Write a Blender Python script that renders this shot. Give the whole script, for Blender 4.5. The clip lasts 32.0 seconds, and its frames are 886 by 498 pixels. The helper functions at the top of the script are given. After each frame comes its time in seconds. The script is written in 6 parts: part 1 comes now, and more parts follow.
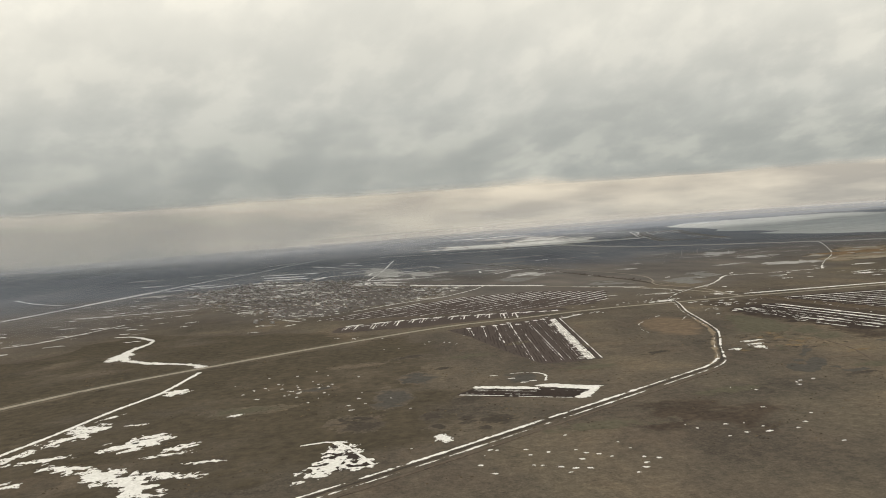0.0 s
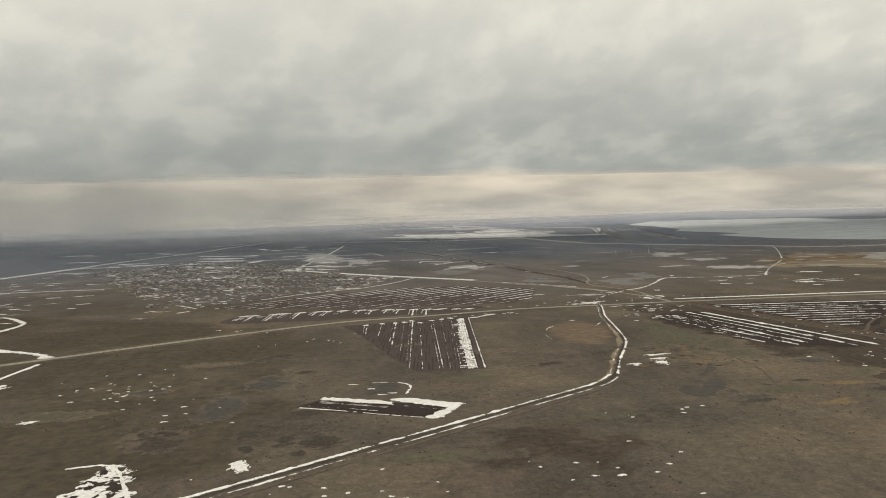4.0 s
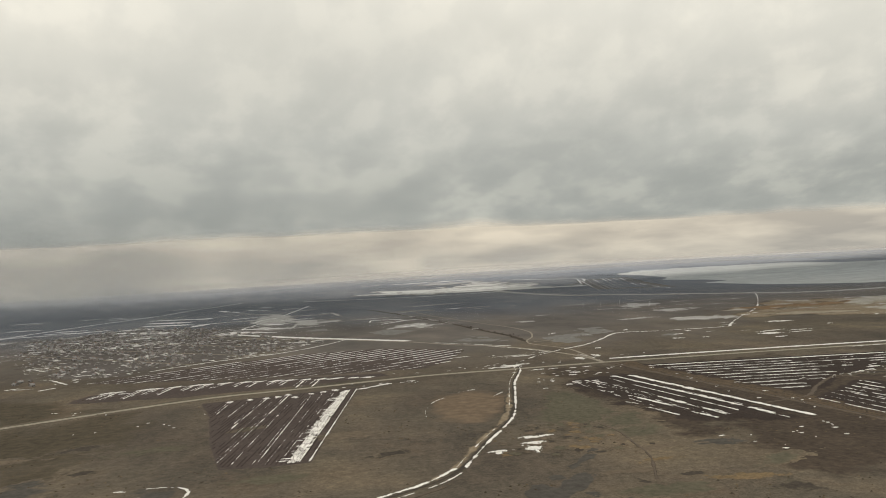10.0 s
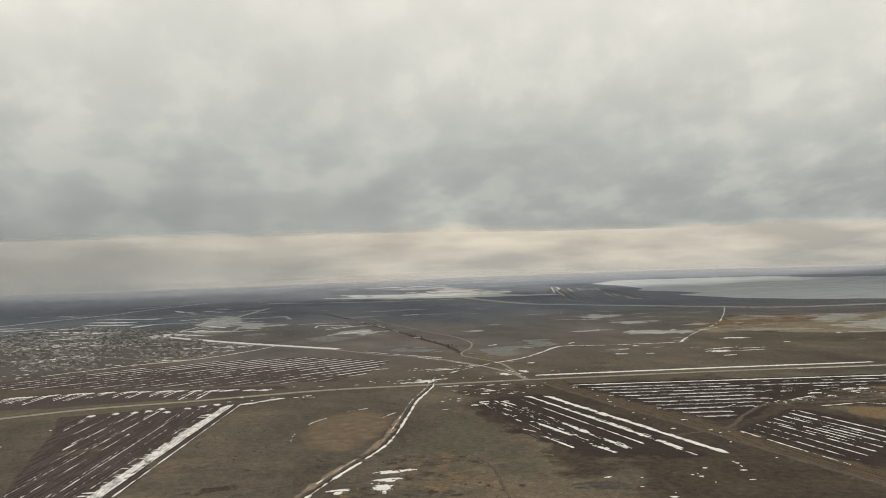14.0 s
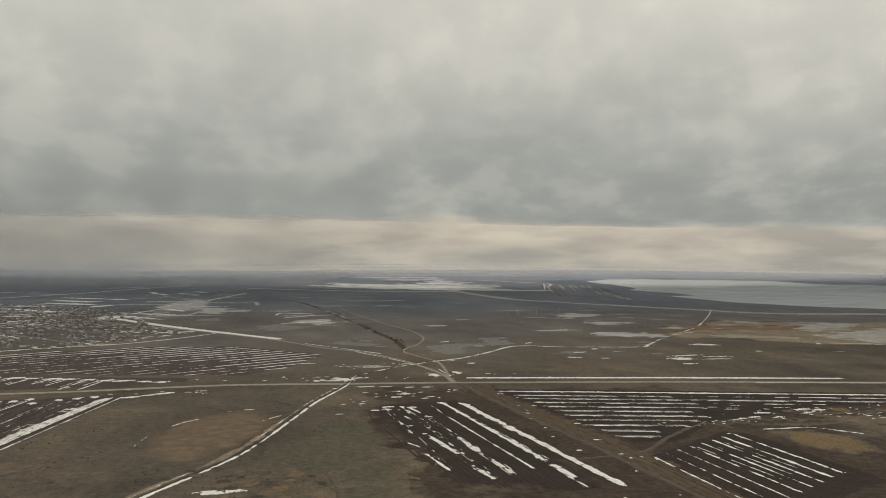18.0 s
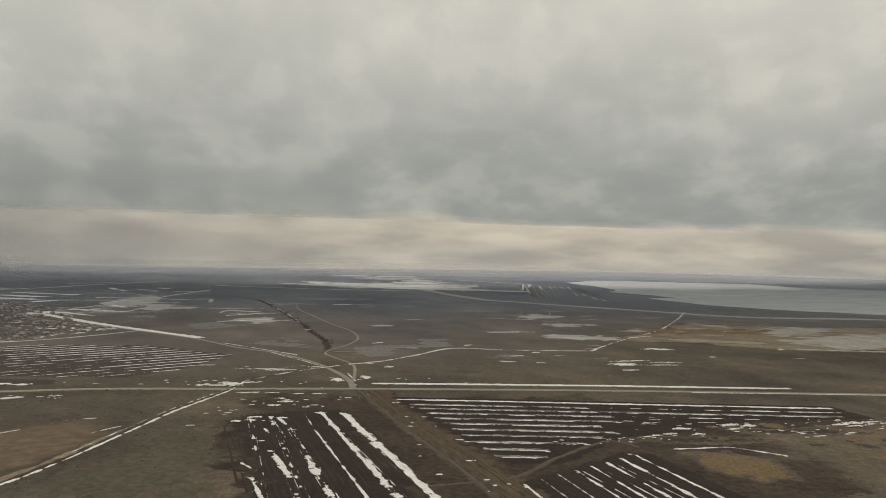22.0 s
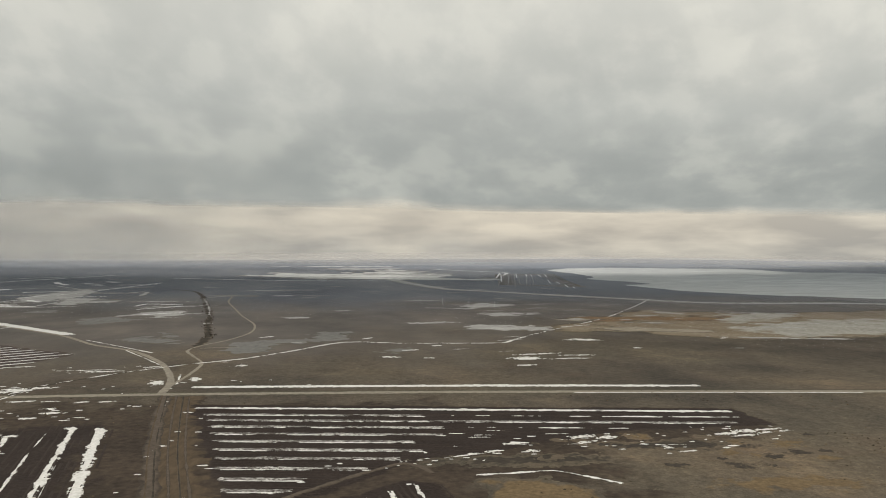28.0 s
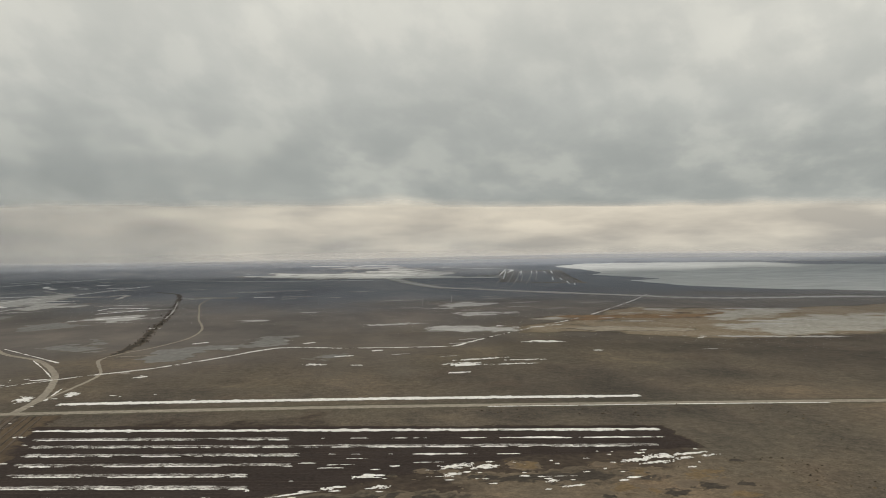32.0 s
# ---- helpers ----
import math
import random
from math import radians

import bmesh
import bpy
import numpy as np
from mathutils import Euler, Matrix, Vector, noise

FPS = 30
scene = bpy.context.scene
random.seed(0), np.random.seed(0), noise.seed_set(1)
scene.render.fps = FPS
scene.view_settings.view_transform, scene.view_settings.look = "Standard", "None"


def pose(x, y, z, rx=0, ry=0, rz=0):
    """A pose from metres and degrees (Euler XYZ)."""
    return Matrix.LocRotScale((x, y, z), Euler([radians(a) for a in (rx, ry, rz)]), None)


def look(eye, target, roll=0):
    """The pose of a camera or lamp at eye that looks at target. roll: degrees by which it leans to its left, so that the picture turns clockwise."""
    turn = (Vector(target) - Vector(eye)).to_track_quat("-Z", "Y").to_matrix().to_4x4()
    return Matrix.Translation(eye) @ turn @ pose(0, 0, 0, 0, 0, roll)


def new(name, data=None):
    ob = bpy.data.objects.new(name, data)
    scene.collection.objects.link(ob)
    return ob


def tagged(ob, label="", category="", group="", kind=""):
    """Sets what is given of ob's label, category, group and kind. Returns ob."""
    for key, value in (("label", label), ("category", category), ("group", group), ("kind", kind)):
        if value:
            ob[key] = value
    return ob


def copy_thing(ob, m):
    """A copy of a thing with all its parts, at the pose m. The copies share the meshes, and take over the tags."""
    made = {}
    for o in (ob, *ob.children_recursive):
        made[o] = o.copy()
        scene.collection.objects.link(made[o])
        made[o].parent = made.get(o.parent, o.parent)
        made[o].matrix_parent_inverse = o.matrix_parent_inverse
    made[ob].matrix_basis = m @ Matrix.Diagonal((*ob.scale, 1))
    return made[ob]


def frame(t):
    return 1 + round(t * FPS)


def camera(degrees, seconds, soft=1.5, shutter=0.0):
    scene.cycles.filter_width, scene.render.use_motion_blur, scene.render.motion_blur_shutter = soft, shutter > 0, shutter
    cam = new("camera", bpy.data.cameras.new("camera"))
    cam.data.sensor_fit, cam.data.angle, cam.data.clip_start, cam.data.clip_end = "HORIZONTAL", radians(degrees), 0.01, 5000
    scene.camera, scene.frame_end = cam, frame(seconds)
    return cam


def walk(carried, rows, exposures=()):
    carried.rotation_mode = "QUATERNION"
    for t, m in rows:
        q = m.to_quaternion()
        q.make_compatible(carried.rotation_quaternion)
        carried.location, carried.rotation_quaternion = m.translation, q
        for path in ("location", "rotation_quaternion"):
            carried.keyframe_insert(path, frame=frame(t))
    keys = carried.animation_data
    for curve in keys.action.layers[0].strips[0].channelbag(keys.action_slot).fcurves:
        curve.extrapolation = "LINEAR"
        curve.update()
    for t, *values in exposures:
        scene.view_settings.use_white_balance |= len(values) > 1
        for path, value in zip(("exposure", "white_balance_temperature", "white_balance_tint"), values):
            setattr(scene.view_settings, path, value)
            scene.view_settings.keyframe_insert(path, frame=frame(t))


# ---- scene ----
cam = camera(61.0, 32.0, 0.95)
PATH = [
    (0, (-1.513, 0.554, 148.216), (-1.32, 2.544, 148.139), -4.0),
    (0.5, (11.582, 11.238, 147.881), (11.788, 13.227, 147.851), -2.7),
    (1, (24.679, 21.748, 147.299), (24.942, 23.73, 147.285), -3.1),
    (1.5, (37.778, 31.936, 146.54), (38.033, 33.919, 146.51), -2.5),
    (2, (50.731, 42.1, 145.714), (51.0, 44.081, 145.656), -1.5),
    (2.5, (63.457, 52.143, 144.953), (63.718, 54.123, 144.859), -2.0),
    (3, (76.279, 61.735, 144.306), (76.546, 63.715, 144.218), -1.2),
    (3.5, (89.358, 70.543, 143.778), (89.614, 72.523, 143.666), -1.7),
    (5.5, (142.601, 103.255, 140.256), (142.837, 105.238, 140.148), 0.6),
    (6, (155.663, 111.905, 139.771), (155.868, 113.889, 139.63), -0.8),
    (6.5, (168.376, 121.095, 139.388), (168.618, 123.078, 139.295), -0.8),
    (7, (180.737, 130.585, 138.827), (180.978, 132.569, 138.753), 0.7),
    (7.5, (193.356, 140.379, 138.124), (193.541, 142.367, 138.022), -1.0),
    (8, (206.727, 150.359, 137.459), (206.922, 152.348, 137.385), -1.1),
    (8.5, (220.003, 160.323, 136.714), (220.205, 162.312, 136.66), -2.1),
    (9, (232.955, 170.263, 135.903), (233.18, 172.25, 135.889), -1.9),
    (9.5, (245.95, 180.325, 135.302), (246.182, 182.311, 135.327), -2.4),
    (10, (258.946, 190.127, 134.617), (259.182, 192.113, 134.652), -3.0),
    (10.5, (271.747, 199.741, 133.878), (272.0, 201.725, 133.912), -2.3),
    (11, (284.429, 209.071, 133.117), (284.682, 211.054, 133.151), -1.8),
    (11.5, (296.99, 218.292, 132.413), (297.24, 220.276, 132.424), -1.4),
    (12, (309.429, 227.507, 131.765), (309.687, 229.49, 131.782), -1.2),
    (12.5, (321.886, 236.535, 131.154), (322.128, 238.52, 131.173), -1.1),
    (13, (334.565, 245.506, 130.565), (334.806, 247.491, 130.603), -1.4),
    (13.5, (347.138, 254.429, 130.176), (347.374, 256.414, 130.212), -1.5),
    (14, (359.553, 263.131, 129.806), (359.811, 265.114, 129.854), -1.5),
    (14.5, (371.993, 271.632, 129.52), (372.239, 273.615, 129.585), -0.6),
    (16.5, (420.99, 305.05, 128.111), (421.221, 307.037, 128.117), 0.6),
    (17, (433.329, 313.872, 127.688), (433.554, 315.859, 127.701), 0.6),
    (17.5, (445.72, 323.105, 127.098), (445.95, 325.091, 127.119), 0.7),
    (18, (458.152, 332.291, 126.363), (458.383, 334.277, 126.39), 0.8),
    (18.5, (470.478, 341.38, 125.483), (470.701, 343.367, 125.498), 0.7),
    (19, (482.76, 350.354, 124.531), (482.988, 352.341, 124.547), 0.6),
    (19.5, (495.098, 359.228, 123.761), (495.325, 361.215, 123.785), 0.8),
    (20, (507.481, 367.977, 123.056), (507.711, 369.964, 123.084), 0.7),
    (20.5, (519.877, 376.601, 122.405), (520.104, 378.588, 122.432), 0.9),
    (21, (532.483, 384.91, 121.728), (532.724, 386.895, 121.76), 1.3),
    (21.5, (544.836, 393.236, 121.032), (545.092, 395.22, 121.065), 1.5),
    (22, (556.965, 401.6, 120.354), (557.202, 403.585, 120.383), 1.5),
    (22.5, (569.195, 409.952, 119.659), (569.442, 411.936, 119.684), 1.2),
    (23, (581.577, 418.16, 119.018), (581.833, 420.143, 119.045), 1.9),
    (23.5, (593.999, 426.528, 118.524), (594.223, 428.515, 118.527), 0.5),
    (24, (606.484, 434.959, 118.136), (606.743, 436.942, 118.154), 0.8),
    (24.5, (619.012, 443.285, 117.782), (619.258, 445.27, 117.808), 1.1),
    (25, (631.689, 451.414, 117.431), (631.917, 453.4, 117.432), 0.5),
    (25.5, (644.481, 459.872, 116.978), (644.748, 461.854, 116.98), 0.8),
    (27.5, (696.856, 495.641, 112.288), (697.078, 497.629, 112.27), 0.2),
    (28, (709.643, 504.409, 111.726), (709.867, 506.397, 111.731), 0.6),
    (28.5, (722.219, 513.028, 111.36), (722.425, 515.017, 111.355), 0.0),
    (29, (734.767, 521.605, 110.985), (734.985, 523.593, 110.977), -0.6),
    (29.5, (747.268, 530.041, 110.573), (747.472, 532.031, 110.563), -0.1),
    (30, (759.837, 538.453, 110.143), (760.036, 540.443, 110.154), 0.0),
    (30.5, (772.426, 546.92, 109.742), (772.607, 548.911, 109.744), 0.0),
    (31, (784.984, 555.41, 109.368), (785.158, 557.403, 109.361), -0.3),
    (31.5, (797.517, 563.933, 109.048), (797.678, 565.926, 109.039), -0.3),
    (32, (810.199, 572.653, 108.823), (810.356, 574.647, 108.823), -0.4),
]
walk(cam, [(t, look(eye, target, roll)) for t, eye, target, roll in PATH], [(0, 0.14, 6680, 10), (0.5, 0.05, 6680, 10), (1, -0.21, 6680, 10), (2, -0.23, 6680, 10), (2.6, -0.08, 6700, 10), (3, 0.04, 6700, 10), (7, 0.07, 6780, 10), (10, 0.05, 6700, 10), (14, 0.03, 6540, 10), (17, -0.23, 6620, 10), (20, -0.23, 6680, 10), (25, -0.28, 6620, 10), (28, 0.0, 6520, 10), (31, -0.02, 6520, 10), (32, -0.02, 6520, 10)])
# ---- light: overcast daylight above a broken cloud deck ----
SUN_HEIGHT, SUN_TURN = radians(38), radians(12)
world = bpy.data.worlds.new("overcast_sky")
scene.world = world
world.use_nodes = True
wn, wl = world.node_tree.nodes, world.node_tree.links
wn.clear()
w_out = wn.new("ShaderNodeOutputWorld")
w_bg = wn.new("ShaderNodeBackground")
w_sky = wn.new("ShaderNodeTexSky")
w_sky.sky_type = "NISHITA"
w_sky.sun_disc = False
w_sky.sun_elevation, w_sky.sun_rotation = SUN_HEIGHT, SUN_TURN
w_sky.air_density, w_sky.dust_density = 1.0, 4.0
w_tex = wn.new("ShaderNodeTexCoord")
w_map = wn.new("ShaderNodeMapping")
w_map.inputs["Scale"].default_value = (5.0, 5.0, 26.0)
w_noise = wn.new("ShaderNodeTexNoise")
w_noise.inputs["Scale"].default_value = 1.6
w_noise.inputs["Detail"].default_value = 5.0
w_ramp = wn.new("ShaderNodeValToRGB")
w_ramp.color_ramp.elements[0].position = 0.34
w_ramp.color_ramp.elements[0].color = (3.4, 3.4, 3.22, 1)
w_ramp.color_ramp.elements[1].position = 0.66
w_ramp.color_ramp.elements[1].color = (5.75, 5.5, 4.8, 1)
w_mix = wn.new("ShaderNodeMix")
w_mix.data_type = "RGBA"
w_mix.inputs["Factor"].default_value = 0.86
wl.new(w_tex.outputs["Generated"], w_map.inputs["Vector"])
wl.new(w_map.outputs["Vector"], w_noise.inputs["Vector"])
wl.new(w_noise.outputs["Fac"], w_ramp.inputs["Fac"])
wl.new(w_sky.outputs["Color"], w_mix.inputs["A"])
wl.new(w_ramp.outputs["Color"], w_mix.inputs["B"])
wl.new(w_mix.outputs["Result"], w_bg.inputs["Color"])
w_bg.inputs["Strength"].default_value = 0.115
wl.new(w_bg.outputs["Background"], w_out.inputs["Surface"])

sun = new("sun", bpy.data.lights.new("sun", "SUN"))
sun.data.energy, sun.data.angle, sun.data.color = 3.2, radians(12), (1.0, 0.96, 0.88)
sun.matrix_world = look((0, 0, 900), (-math.sin(SUN_TURN) * math.cos(SUN_HEIGHT), -math.cos(SUN_TURN) * math.cos(SUN_HEIGHT), 900 - math.sin(SUN_HEIGHT)))


# ---- noise and ground shape ----
def lattice(ix, iy, seed):
    h = np.sin(ix * 127.1 + iy * 311.7 + seed * 74.7) * 43758.5453
    return h - np.floor(h)


def value_noise(x, y, seed=0):
    ix, iy = np.floor(x), np.floor(y)
    fx, fy = x - ix, y - iy
    fx, fy = fx * fx * (3 - 2 * fx), fy * fy * (3 - 2 * fy)
    a = lattice(ix, iy, seed) * (1 - fx) + lattice(ix + 1, iy, seed) * fx
    b = lattice(ix, iy + 1, seed) * (1 - fx) + lattice(ix + 1, iy + 1, seed) * fx
    return a * (1 - fy) + b * fy


def fbm(x, y, seed=0, octaves=3):
    """Layered noise about 0, within -1 and 1."""
    total, size, weight = 0, 1.0, 0.0
    for k in range(octaves):
        total = total + size * (2 * value_noise(x * 2 ** k, y * 2 ** k, seed + 7 * k) - 1)
        weight += size
        size *= 0.55
    return total / weight


BASIN = (400.0, 290.0)
FLAT, RIM, RISE = 2900.0, 4450.0, 78.0


def ground_z(x, y):
    """A plain, rising gently to the far rim of the country."""
    dx, dy = np.asarray(x) - BASIN[0], np.asarray(y) - BASIN[1]
    r = np.hypot(dx, dy)
    west = np.clip(0.62 - np.arctan2(dx, dy) / radians(45), 0, 1)
    return (RISE - 40 * west * west * (3 - 2 * west)) * np.clip((r - FLAT) / (RIM - FLAT), 0, 1.02) ** 1.5


# ---- materials ----
def nodes_of(name, rough=0.9, specular=0.2):
    m = bpy.data.materials.new(name)
    m.use_nodes = True
    n, l = m.node_tree.nodes, m.node_tree.links
    b = n["Principled BSDF"]
    b.inputs["Roughness"].default_value = rough
    b.inputs["Specular IOR Level"].default_value = specular
    return m, n, l, b


def noise_node(n, l, place, size, detail=4.0, stretch=(1, 1, 1), turn=0.0, rough=0.55):
    """Noise with features of about that many metres."""
    mp = n.new("ShaderNodeMapping")
    mp.inputs["Scale"].default_value = [s / size for s in stretch]
    mp.inputs["Rotation"].default_value = (0, 0, turn)
    t = n.new("ShaderNodeTexNoise")
    t.inputs["Scale"].default_value = 1.0
    t.inputs["Detail"].default_value = detail
    t.inputs["Roughness"].default_value = rough
    l.new(place, mp.inputs["Vector"])
    l.new(mp.outputs["Vector"], t.inputs["Vector"])
    return t.outputs["Fac"]


def ramp(n, l, fac, *stops):
    r = n.new("ShaderNodeValToRGB")
    e = r.color_ramp.elements
    while len(e) < len(stops):
        e.new(0.5)
    for k, (p, c) in enumerate(stops):
        e[k].position, e[k].color = p, (*c, 1) if len(c) == 3 else c
    l.new(fac, r.inputs["Fac"])
    return r.outputs["Color"]


def blend(n, l, fac, a, b, how="MIX"):
    x = n.new("ShaderNodeMix")
    x.data_type, x.blend_type = "RGBA", how
    if isinstance(fac, (int, float)):
        x.inputs["Factor"].default_value = fac
    else:
        l.new(fac, x.inputs["Factor"])
    for key, v in (("A", a), ("B", b)):
        if isinstance(v, tuple):
            x.inputs[key].default_value = (*v, 1)
        else:
            l.new(v, x.inputs[key])
    return x.outputs["Result"]


def bump(n, l, b, height, strength, distance):
    k = n.new("ShaderNodeBump")
    k.inputs["Strength"].default_value, k.inputs["Distance"].default_value = strength, distance
    l.new(height, k.inputs["Height"])
    l.new(k.outputs["Normal"], b.inputs["Normal"])


def grass_colour(n, l, place):
    """Brown winter grass, olive, tan and damp in turn, with tufts; also gives the tufts."""
    wide = noise_node(n, l, place, 420, 4, rough=0.6)
    hue = noise_node(n, l, place, 120, 8, (1, 0.8, 1), 0.0, 0.64)
    mid = noise_node(n, l, place, 46, 9, (1, 0.75, 1), 0.0, 0.68)
    damp = noise_node(n, l, place, 70, 9, (1, 0.7, 1), 0.0, 0.66)
    rusty = noise_node(n, l, place, 85, 8, (1, 0.8, 1), 0.4, 0.66)
    tuft = noise_node(n, l, place, 6, 6, rough=0.78)
    grain = noise_node(n, l, place, 1.8, 5, rough=0.8)
    c = ramp(n, l, hue, (0.36, (0.06, 0.064, 0.05)), (0.45, (0.083, 0.08, 0.064)), (0.54, (0.112, 0.091, 0.071)), (0.66, (0.16, 0.112, 0.08)))
    c = blend(n, l, 0.4, c, ramp(n, l, wide, (0.38, (0.058, 0.06, 0.047)), (0.5, (0.092, 0.083, 0.064)), (0.62, (0.135, 0.106, 0.078))))
    c = blend(n, l, 0.52, c, ramp(n, l, mid, (0.36, (0.038, 0.033, 0.027)), (0.44, (0.08, 0.069, 0.054)), (0.54, (0.107, 0.09, 0.069)), (0.66, (0.2, 0.158, 0.11))))
    c = blend(n, l, ramp(n, l, rusty, (0.57, (0, 0, 0)), (0.7, (0.55, 0.55, 0.55))), c, (0.125, 0.082, 0.056))
    c = blend(n, l, ramp(n, l, damp, (0.53, (0, 0, 0)), (0.62, (0.8, 0.8, 0.8))), c, (0.046, 0.042, 0.037))
    c = blend(n, l, ramp(n, l, noise_node(n, l, place, 26, 7, (1, 0.7, 1), 0.2, 0.6), (0.57, (0, 0, 0)), (0.65, (0.7, 0.7, 0.7))), c, (0.05, 0.043, 0.036))
    c = blend(n, l, 0.38, c, ramp(n, l, tuft, (0.36, (0.03, 0.026, 0.021)), (0.5, (0.1, 0.085, 0.066)), (0.64, (0.215, 0.18, 0.135))))
    c = blend(n, l, 0.24, c, ramp(n, l, grain, (0.36, (0.02, 0.017, 0.014)), (0.64, (0.21, 0.178, 0.135))))
    # broad cloud-shadow-like swells of dark and light painted into the colour
    c = blend(n, l, 1.0, c, ramp(n, l, noise_node(n, l, place, 210, 7, (1, 0.8, 1), 0.3, 0.6), (0.34, (0.58, 0.58, 0.62)), (0.45, (0.84, 0.83, 0.86)), (0.54, (1.04, 1.02, 1.01)), (0.66, (1.38, 1.29, 1.19))), "MULTIPLY")
    return c, tuft


def surface(name, dark, light, big, small, rough=0.9, specular=0.2, relief=0.4, stretch=(1, 1, 1), turn=0.0, random=0.0, soft=0.0, fray_size=2.5, edge_from=0.78, under=None, shred=1.1):
    """A ground-like surface varied at two sizes, in metres; random: how far each object differs; soft: how far it thins out into gaps at its edge, over grass or two colours of earth under it."""
    m, n, l, b = nodes_of(name, rough, specular)
    place = n.new("ShaderNodeNewGeometry").outputs["Position"]
    one = noise_node(n, l, place, big, 4, stretch, turn)
    two = noise_node(n, l, place, small, 5, stretch, turn, 0.65)
    c = ramp(n, l, one, (0.32, dark), (0.68, light))
    c = blend(n, l, 0.55, c, ramp(n, l, two, (0.3, tuple(0.62 * v for v in dark)), (0.72, tuple(min(0.9, 1.3 * v) for v in light))))
    if random:
        info = n.new("ShaderNodeObjectInfo")
        c = blend(n, l, random, c, ramp(n, l, info.outputs["Random"], (0.0, tuple(0.5 * v for v in dark)), (1.0, tuple(min(0.9, 1.5 * v) for v in light))))
    if soft:
        cover = n.new("ShaderNodeAttribute")
        cover.attribute_name = "cover"
        fray = n.new("ShaderNodeMath")
        fray.operation = "MULTIPLY_ADD"
        l.new(noise_node(n, l, place, small * fray_size, 5, rough=0.7), fray.inputs[0])
        fray.inputs[1].default_value = shred
        l.new(cover.outputs["Fac"], fray.inputs[2])
        edge = n.new("ShaderNodeMapRange")
        edge.interpolation_type = "SMOOTHSTEP"
        edge.inputs["From Min"].default_value, edge.inputs["From Max"].default_value = edge_from, edge_from + soft
        l.new(fray.outputs["Value"], edge.inputs["Value"])
        ground = grass_colour(n, l, place)[0] if under is None else blend(n, l, 0.55, ramp(n, l, noise_node(n, l, place, 40, 4), (0.32, under[0]), (0.68, under[1])), ramp(n, l, noise_node(n, l, place, 5, 5, rough=0.65), (0.3, tuple(0.62 * v for v in under[0])), (0.72, tuple(1.3 * v for v in under[1]))))
        c = blend(n, l, edge.outputs["Result"], ground, c)
    l.new(c, b.inputs["Base Color"])
    bump(n, l, b, two, relief, small * 0.12)
    return m


def ground_material():
    m, n, l, b = nodes_of("steppe_grass", 0.95, 0.12)
    place = n.new("ShaderNodeNewGeometry").outputs["Position"]
    colour, tuft = grass_colour(n, l, place)
    l.new(colour, b.inputs["Base Color"])
    bump(n, l, b, tuft, 0.5, 0.8)
    return m


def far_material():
    """Scrub passing into dark heath the deeper it is, with blue haze painted in."""
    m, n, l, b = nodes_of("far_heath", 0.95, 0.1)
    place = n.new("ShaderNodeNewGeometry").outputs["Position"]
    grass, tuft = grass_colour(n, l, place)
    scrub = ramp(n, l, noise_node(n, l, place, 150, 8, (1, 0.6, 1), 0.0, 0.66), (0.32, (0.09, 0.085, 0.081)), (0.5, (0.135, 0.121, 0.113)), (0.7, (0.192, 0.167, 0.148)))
    # the blue-grey of distance haze is painted into the heath colour
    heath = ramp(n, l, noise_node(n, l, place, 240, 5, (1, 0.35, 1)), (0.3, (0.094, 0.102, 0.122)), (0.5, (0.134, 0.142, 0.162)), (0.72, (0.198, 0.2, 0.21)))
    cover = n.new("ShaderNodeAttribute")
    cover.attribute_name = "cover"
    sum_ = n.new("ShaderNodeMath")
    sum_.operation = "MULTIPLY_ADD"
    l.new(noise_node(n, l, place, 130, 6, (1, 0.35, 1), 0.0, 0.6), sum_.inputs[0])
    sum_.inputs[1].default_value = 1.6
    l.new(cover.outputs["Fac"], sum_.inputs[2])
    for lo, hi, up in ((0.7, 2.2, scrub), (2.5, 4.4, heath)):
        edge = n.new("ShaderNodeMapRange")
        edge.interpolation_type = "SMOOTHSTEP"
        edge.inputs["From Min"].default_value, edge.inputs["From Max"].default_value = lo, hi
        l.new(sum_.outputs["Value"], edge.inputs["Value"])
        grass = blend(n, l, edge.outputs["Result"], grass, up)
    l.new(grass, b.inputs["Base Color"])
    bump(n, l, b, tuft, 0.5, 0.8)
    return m


